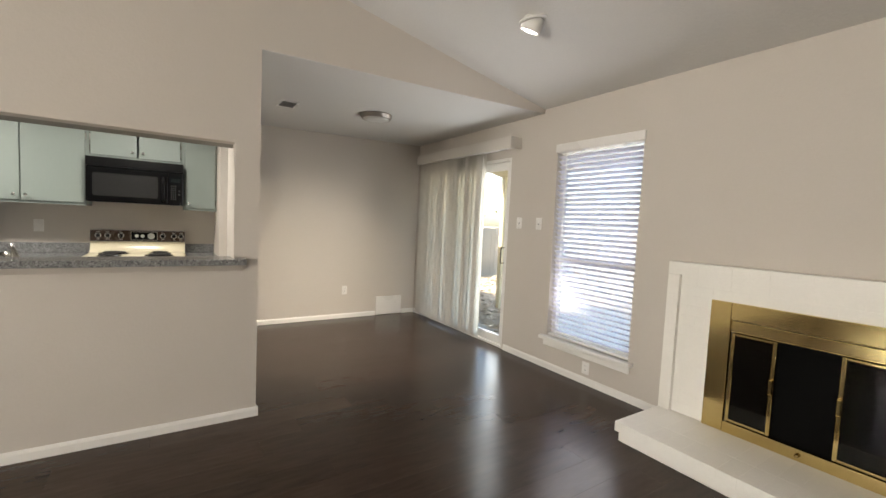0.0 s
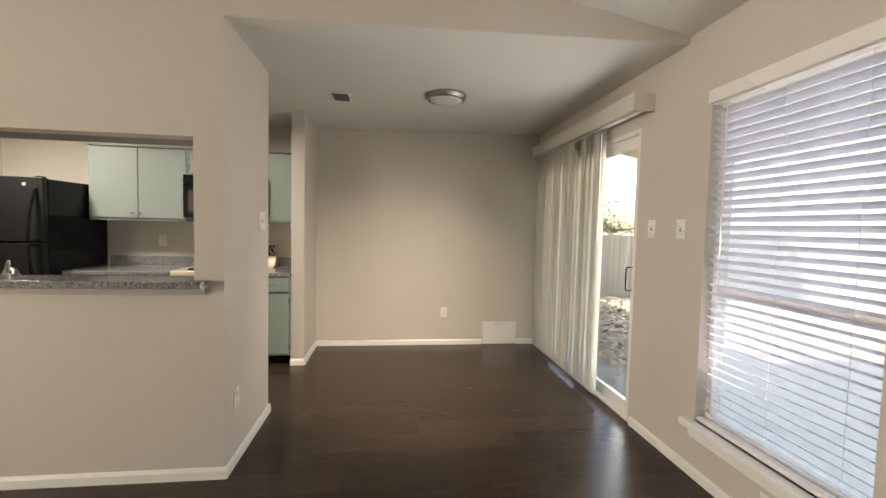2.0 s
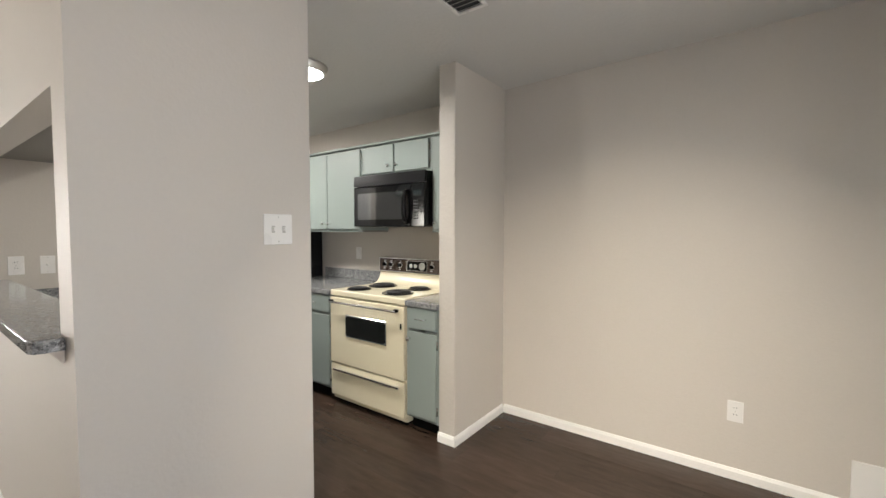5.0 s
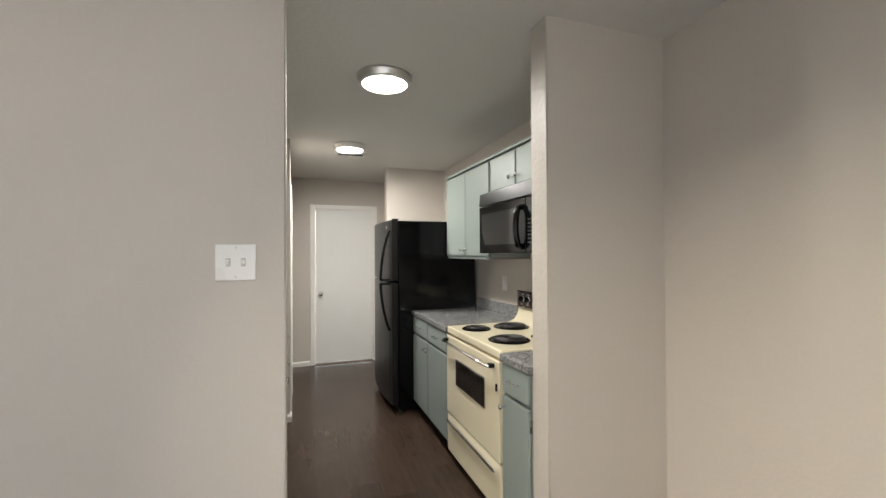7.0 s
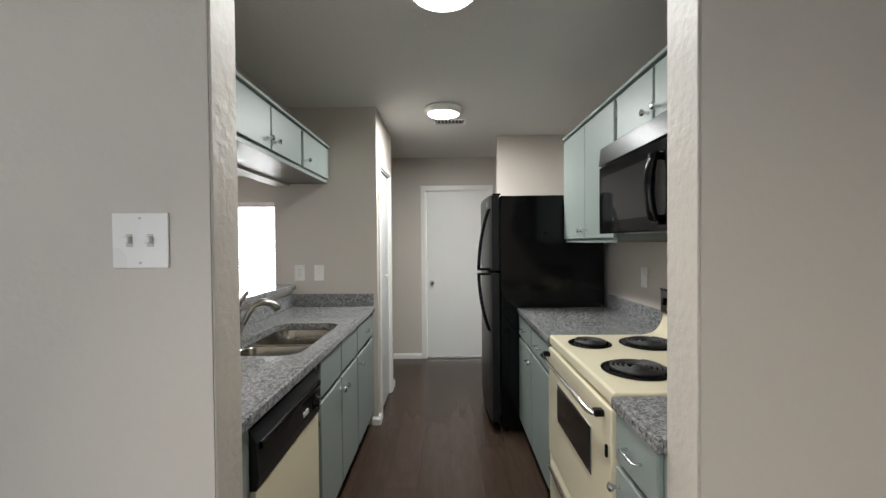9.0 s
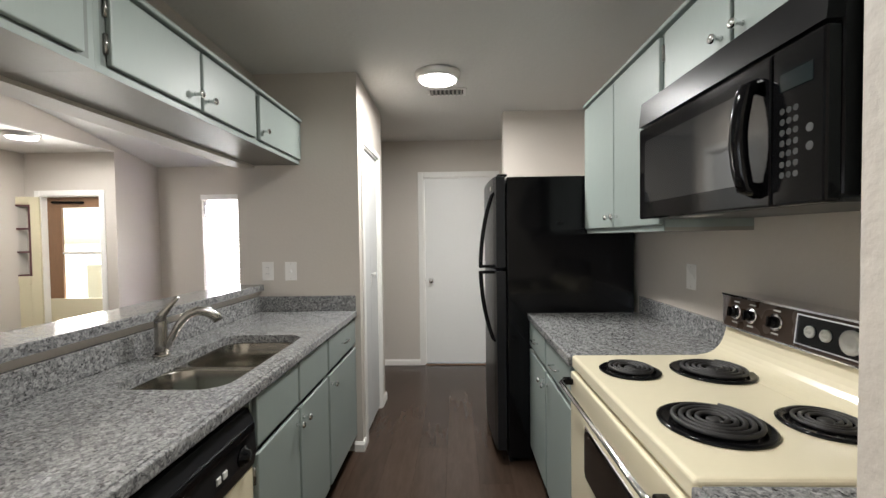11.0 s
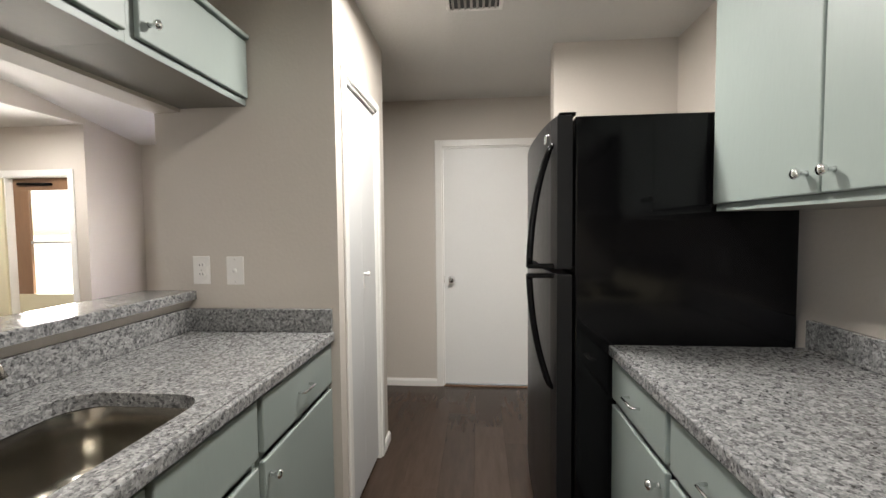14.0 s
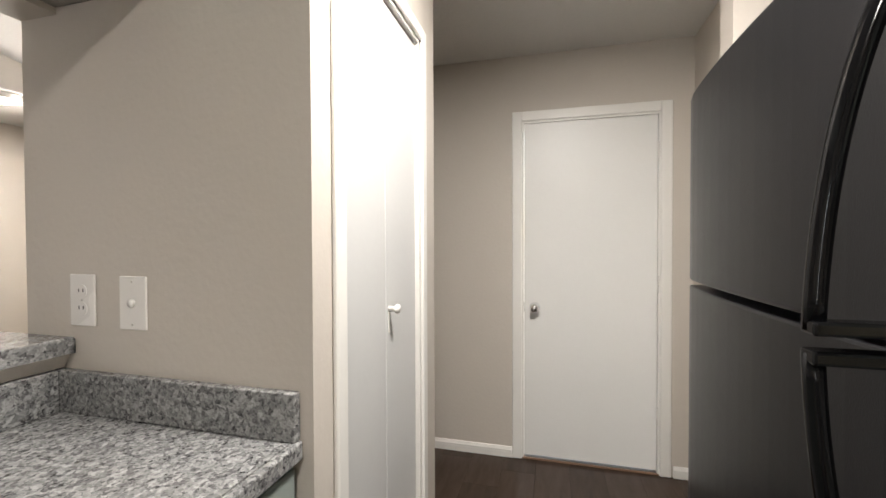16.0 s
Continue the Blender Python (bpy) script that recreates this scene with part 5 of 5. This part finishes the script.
def ceiling_vent(x, y, z, lx, ly, label, along="x", n=7):
    v = thing("ceiling_vent", (x, y, z), label, "ceiling vent")
    b = 0.02
    part("frame", boxes((x - lx / 2, x + lx / 2, y - ly / 2, y - ly / 2 + b, z - 0.008, z), (x - lx / 2, x + lx / 2, y + ly / 2 - b, y + ly / 2, z - 0.008, z),
                        (x - lx / 2, x - lx / 2 + b, y - ly / 2 + b, y + ly / 2 - b, z - 0.008, z), (x + lx / 2 - b, x + lx / 2, y - ly / 2 + b, y + ly / 2 - b, z - 0.008, z), bevel=0.002), M_PLATE, v)
    part("backing", boxes((x - lx / 2 + b, x + lx / 2 - b, y - ly / 2 + b, y + ly / 2 - b, z - 0.0015, z - 0.0005)), M_SLOT, v)
    for i in range(n):
        f = (i + 0.5) / n - 0.5
        if along == "x":
            yy_ = y + f * (ly - 2 * b)
            part("slat", boxes((-lx / 2 + b, lx / 2 - b, -0.007, 0.007, -0.0008, 0.0008), m=pose(x, yy_, z - 0.007, 40, 0, 0)), M_GREYMET, v)
        else:
            xx_ = x + f * (lx - 2 * b)
            part("slat", boxes((-0.007, 0.007, -ly / 2 + b, ly / 2 - b, -0.0008, 0.0008), m=pose(xx_, y, z - 0.007, 0, 40, 0)), M_GREYMET, v)


ceiling_vent(0.787, 4.245, 2.445, 0.17, 0.24, "white louvred air vent on the dining ceiling", "x", 6)
ceiling_vent(-2.245, 4.30, 2.402, 0.145, 0.275, "white louvred air vent behind the hall light", "x", 8)
# swivelling spot on the vault
sx, sy = 1.865, 2.07
sz = vault(sx)
spt = thing("ceiling_spotlight", (sx, sy, sz), "lit white swivel spotlight on the sloped ceiling", "spotlight")
tiltm = Matrix.Translation((sx, sy, sz)) @ pose(0, 0, 0, 180, 0, 0) @ pose(0, 0, 0, 0, 11.3, 0)
part("mount_ring", lathe([(0.098, 0), (0.098, 0.008), (0.082, 0.016), (0.077, 0.0), (0.0, 0.0)], tiltm, 28), M_TRIM, spt, smooth=True)
head = tiltm @ pose(0, 0, 0.0, 24, -18, 0)
part("lamp_head", lathe([(0.068, -0.012), (0.070, 0.062), (0.066, 0.078), (0.060, 0.076), (0.058, 0.066)], head, 28), M_TRIM, spt, smooth=True)
part("bulb_face", lathe([(0.058, 0.068), (0.04, 0.076), (0, 0.079)], head, 24), M_LENS_ON, spt, "glowing bulb face", True)

# ---- fireplace ----
FPX = 2.80
fp = thing("fireplace", (2.7, 0.76, 0), "white painted brick fireplace with low raised hearth", "fireplace")
FY1, FY0 = 1.552, -0.03
BZ = 0.957
BY1, BY0 = 1.262, 0.262
part("surround", boxes((FPX + 0.034, WX - 0.001, BY1, FY1 - 0.002, 0.13, 1.176), (FPX + 0.034, WX - 0.001, FY0 + 0.002, BY0, 0.13, 1.176), (FPX + 0.034, WX - 0.001, BY0, BY1, BZ, 1.176)), M_BRICKP, fp)
random.seed(8)


def brick(parent, x0, x1, y0, y1, z0, z1):
    j = random.uniform(-0.0007, 0.0007)
    part("brick", boxes((x0 + j, x1, y0 + 0.0001, y1 - 0.0001, z0 + 0.0001, z1 - 0.0001), bevel=0.0007), M_BRICKP, parent)


# raised border of stretchers down the sides and along the top
z = 0.131
while z < 1.09:
    z1 = min(z + 0.0685, 1.092)
    brick(fp, FPX, FPX + 0.05, FY1 - 0.078, FY1, z, z1)
    brick(fp, FPX, FPX + 0.05, FY0, FY0 + 0.078, z, z1)
    z += 0.0685
y = FY0
while y < FY1 - 0.01:
    brick(fp, FPX, FPX + 0.05, y, min(y + 0.198, FY1), 1.092, 1.178)
    y += 0.198
# recessed field
z, k = 0.131, 0
while z < 1.09:
    z1 = min(z + 0.0685, 1.091)
    spans = [(BY1, FY1 - 0.079), (FY0 + 0.079, BY0)] if z < BZ - 0.02 else [(FY0 + 0.079, FY1 - 0.079)]
    for a, b in spans:
        y = a - (0.1 if k % 2 else 0.0)
        while y < b - 0.01:
            ya, yb = max(y, a), min(y + 0.203, b)
            if yb - ya > 0.02:
                brick(fp, FPX + 0.028, FPX + 0.06, ya, yb, z, z1)
            y += 0.203
    z += 0.0685
    k += 1
# hearth: two courses, the upper one overhanging
hb = part("hearth_base", boxes((2.325, WX - 0.002, FY0 + 0.015, 1.54, 0.0, 0.066), bevel=0.004), M_BRICKP, fp)
y = FY0
while y < 1.553:
    y1 = min(y + 0.0985, 1.558)
    brick(fp, 2.306, 2.52, y, y1, 0.066, 0.130)
    brick(fp, 2.522, FPX + 0.03, y, y1, 0.066, 0.130)
    y += 0.0985
# firebox
part("firebox", boxes((3.05, 3.28, BY0, BY0 + 0.02, 0.131, BZ), (2.86, 3.28, BY1 - 0.02, BY1, 0.131, BZ), (2.86, 3.05, BY0, BY0 + 0.02, 0.131, BZ), (3.27, 3.29, BY0, BY1, 0.131, BZ), (2.86, 3.28, BY0, BY1, BZ - 0.02, BZ), (2.86, 3.28, BY0, BY1, 0.110, 0.133)), M_SOOT, fp, "sooty black firebox")
# brass frame and folding glass doors
bx = FPX + 0.006
GT, GB, GY1, GY0 = 0.768, 0.206, 1.138, 0.386
bf = part("brass_frame", boxes((bx, bx + 0.03, GY1 + 0.006, BY1 + 0.002, 0.131, BZ), (bx, bx + 0.03, BY0 - 0.002, GY0 - 0.006, 0.131, BZ), (bx, bx + 0.03, GY0 - 0.006, GY1 + 0.006, GT + 0.082, BZ),
                                (bx + 0.006, bx + 0.03, GY0 - 0.006, GY1 + 0.006, GT + 0.006, GT + 0.078), (bx, bx + 0.03, GY0 - 0.006, GY1 + 0.006, 0.131, GB - 0.006), bevel=0.004, seg=2), M_BRASS, fp, "polished brass frame")
part("damper_knob", lathe([(0.008, 0), (0.007, 0.008), (0.012, 0.012), (0, 0.018)], front(bx, 0.76, 0.165, "-x") @ OUT, 12), M_BRASS, bf, smooth=True)
for y0_, y1_ in ((GY0 + 0.002, GY0 + 0.237), (GY1 - 0.237, GY1 - 0.002)):
    dl = part("glass_door", boxes((bx + 0.008, bx + 0.022, y0_, y0_ + 0.020, GB, GT), (bx + 0.008, bx + 0.022, y1_ - 0.020, y1_, GB, GT), (bx + 0.008, bx + 0.022, y0_ + 0.020, y1_ - 0.020, GT - 0.014, GT), (bx + 0.008, bx + 0.022, y0_ + 0.020, y1_ - 0.020, GB, GB + 0.014), bevel=0.002), M_BRASS, fp, "narrow brass-framed glass door leaf")
    part("pane", boxes((bx + 0.014, bx + 0.017, y0_ + 0.020, y1_ - 0.020, GB + 0.014, GT - 0.014)), M_FGLASS, dl)
    hy = y0_ + 0.010 if y0_ > 0.76 else y1_ - 0.010
    part("door_handle", boxes((bx - 0.012, bx + 0.006, hy - 0.009, hy + 0.009, 0.455, 0.545), bevel=0.004, seg=2), M_BRASS, dl)
sc = part("mesh_screen", boxes((bx + 0.05, bx + 0.052, GY0, GY1, 0.134, GT + 0.01)), M_DARK, fp, "dark hanging mesh screen")


# ---- outside ----
struct("ground", boxes((-300, 300, -300, 300, -0.6, -0.16)), M_GROUND, "dry winter lawn around the house", "ground")
struct("patio", boxes((wx1, 3.62, 2.2, 8.0, -0.2, -0.055), bevel=0.01), M_PATIO, "small grey concrete patio slab outside the door", "patio")
struct("patio_cover", prism([(wx1, 2.60), (4.9, 2.22), (4.9, 2.34), (wx1, 2.72)], "y", 2.9, 5.75), M_SOFFIT, "cream painted patio cover sloping from the house", "patio cover")
for py in (2.95, 5.6):
    struct("patio_post", boxes((4.78, 4.87, py, py + 0.09, -0.16, 2.24), bevel=0.006), M_SOFFIT, "cream painted post under the patio cover", "post")
struct("porch_slab", boxes((-6.6, NX - 0.12, -2.4, 0.6, -0.2, -0.03), bevel=0.01), M_PATIO, "pale concrete porch slab at the entry", "porch")
struct("porch_wall", boxes((-6.75, -6.6, -2.4, 0.6, -0.03, 0.95), bevel=0.01), M_SOFFIT, "low cream porch wall outside the entry", "porch wall")
ln = thing("porch_lantern", (-6.4, -0.95, -0.03), "small amber glass lantern standing on the porch", "lantern")
part("lantern_body", boxes((-6.46, -6.34, -1.01, -0.89, 0.30, 0.52), bevel=0.01), M_AMBER, ln)
part("lantern_post", boxes((-6.42, -6.38, -0.97, -0.93, -0.03, 0.30)), M_WOODFR, ln)
part("lantern_cap", prism([(-6.48, 0.52), (-6.32, 0.52), (-6.40, 0.60)], "y", -1.03, -0.87), M_WOODFR, ln)

# leaf litter on the shaded ground beyond the patio
random.seed(11)
verts, faces = [], []
for i in range(16000):
    lx, ly = 3.6 + random.random() ** 1.2 * 4.5, random.uniform(0.5, 9.4)
    if random.random() < 0.01:
        lx = random.uniform(3.2, 3.6)
    lz = (-0.155 if lx > 3.62 else -0.05) + random.random() * 0.025
    r, a = random.uniform(0.025, 0.075), random.uniform(0, 6.28)
    u, v = Vector((math.cos(a), math.sin(a), random.uniform(-0.28, 0.28))) * r, Vector((-math.sin(a), math.cos(a), random.uniform(-0.28, 0.28))) * r * 0.55
    c, n0 = Vector((lx, ly, lz + 0.012)), len(verts)
    up = Vector((0, 0, r * 0.25))
    verts += [c - u, c - v + up * 0.4, c + u, c + v + up]
    faces.append((n0, n0 + 1, n0 + 2, n0 + 3))
me = bpy.data.meshes.new("leaf_litter")
me.from_pydata(verts, [], faces)
me.materials.append(M_LEAF)
tagged(new("leaf_litter", me), "dry brown fallen leaves scattered on the yard", "leaves", kind="stuff")

# low green weeds on the ground outside the tall window
random.seed(14)
weeds = thing("weeds", (4.0, 2.2, -0.16), "low bright green weeds growing outside the window", "weeds", kind="stuff")
vs, fs = [], []
for cx, cy, rr in ((3.75, 2.35, 0.16), (3.95, 2.1, 0.2), (4.05, 1.8, 0.22), (4.2, 1.5, 0.2)):
    for i in range(260):
        a, d = random.uniform(0, 6.28), rr * random.random() ** 0.5
        hgt = random.uniform(0.05, 0.24) * (1.1 - d / rr * 0.6)
        px, py = cx + math.cos(a) * d - 4.0, cy + math.sin(a) * d - 2.2
        b2, wd = random.uniform(0, 6.28), random.uniform(0.008, 0.018)
        dx, dy = math.cos(b2), math.sin(b2)
        k = len(vs)
        vs += [(px, py, 0), (px + dx * 0.03 - dy * wd, py + dy * 0.03 + dx * wd, hgt * 0.6), (px + dx * 0.07, py + dy * 0.07, hgt), (px + dx * 0.03 + dy * wd, py + dy * 0.03 - dx * wd, hgt * 0.6)]
        fs.append((k, k + 1, k + 2, k + 3))
me = bpy.data.meshes.new("weeds")
me.from_pydata(vs, [], fs)
me.materials.append(M_WEED)
o = new("leaves", me)
o.parent = weeds

# board fence
def board_fence(x, y, turn, n, top, label):
    """Vertical boards on two rails, running along local x from its start."""
    f = thing("fence", (x, y, -0.16), label, "fence", "yard fences")
    m = pose(x, y, -0.16, 0, 0, turn)
    b = boxes((-0.0703, 0.0703, 0, 0.018, 0, top), bevel=0.003)
    b.transform(m.to_3x3().to_4x4())
    board = bpy.data.meshes.new("board")
    b.to_mesh(board)
    b.free()
    board.materials.append(M_FENCE)
    for i in range(n):
        o = new("board", board)
        o.parent = f
        o.location = m.to_3x3() @ Vector((0.142 * i, random.uniform(-0.006, 0.006), random.uniform(-0.02, 0.03)))
    for z in (0.3, top - 0.35):
        part("fence_rail", boxes((0, 0.142 * n, 0.022, 0.06, z, z + 0.09), m=m), M_FENCE, f)


board_fence(2.97, 9.6, 0, 57, 1.45, "weathered grey board privacy fence behind the patio yard")
board_fence(11.0, 9.55, -90, 84, 1.6, "weathered grey board fence along the far yard side")


def tree(x, y, h, spread, n, seed, label):
    random.seed(seed)
    t = thing("tree", (x, y, -0.16), label, "tree", "trees behind the fence")
    bm = tube([(x, y, -0.2), (x + 0.1, y, h * 0.35), (x - 0.1, y + 0.1, h * 0.65)], [0.032 * h, 0.024 * h, 0.008 * h], 10)
    tips = []
    for i in range(14):
        a, z0 = random.uniform(0, 6.28), random.uniform(0.3, 0.62) * h
        e = Vector((x + math.cos(a) * spread * random.uniform(0.5, 1), y + math.sin(a) * spread * random.uniform(0.5, 1), z0 + random.uniform(0.1, 0.35) * h))
        s = Vector((x, y, z0))
        tube(arc(s, (s + e) / 2 + Vector((0, 0, -0.2)), e, 5), [0.04, 0.03, 0.022, 0.016, 0.011, 0.006], 6, bm)
        tips += [s.lerp(e, f) for f in (0.45, 0.6, 0.75, 0.9, 1.0)]
    part("trunk", bm, M_BARK, t, smooth=True)
    vs, fs = [], []
    for i in range(n):
        c = random.choice(tips) + Vector((random.gauss(0, 0.32), random.gauss(0, 0.32), random.gauss(0, 0.28)))
        a, r = random.uniform(0, 6.28), random.uniform(0.05, 0.11)
        u = Vector((math.cos(a), math.sin(a), random.uniform(-0.8, 0.8))) * r
        v = Vector((-math.sin(a), math.cos(a), random.uniform(-0.8, 0.8))) * r * 0.5
        k = len(vs)
        vs += [c - u - ORIG[t], c - v - ORIG[t], c + u - ORIG[t], c + v - ORIG[t]]
        fs.append((k, k + 1, k + 2, k + 3))
    me = bpy.data.meshes.new("crown")
    me.from_pydata(vs, [], fs)
    me.materials.append(M_FOLIAGE)
    o = new("crown", me)
    o.parent = t
    return t


tree(5.4, 11.4, 2.4, 1.1, 600, 3, "low bushy green tree just behind the fence")
tree(7.6, 11.9, 2.5, 1.3, 600, 4, "thinly leafed low tree behind the fence")
tree(14.0, 6.0, 4.2, 2.2, 2500, 5, "tall thinly leafed tree beyond the side fence")
tree(4.6, 10.9, 5.2, 1.9, 120, 6, "bare tree with few leaves behind the fence")

# floor planks
random.seed(21)
PW, PL = 0.186, 1.22


def plank_mesh(l):
    bm = boxes((0, l - 0.0003, 0, PW - 0.0003, -0.006, 0), bevel=0.0004)
    me = bpy.data.meshes.new("plank")
    bm.to_mesh(me)
    bm.free()
    me.materials.append(M_PLANK)
    return me


full = plank_mesh(PL)
yy = -2.6
rest = bmesh.new()
while yy < BY:
    left = -5.34 if yy > EY - 0.2 else -4.55
    x = left - random.uniform(0, PL)
    while x < WX:
        a, b = max(x, left), min(x + PL, WX + 0.03)
        if yy < -1.1:
            add_box(rest, a, b - 0.0016, yy, yy + PW - 0.0016, -0.006, 0)
        else:
            o = new("plank", full if b - a > PL - 0.001 else plank_mesh(b - a))
            o.parent = floor
            o.location = (a, yy, 0)
        x += PL
    yy += PW
tagged(part("plank", rest, M_PLANK, floor), kind="stuff")
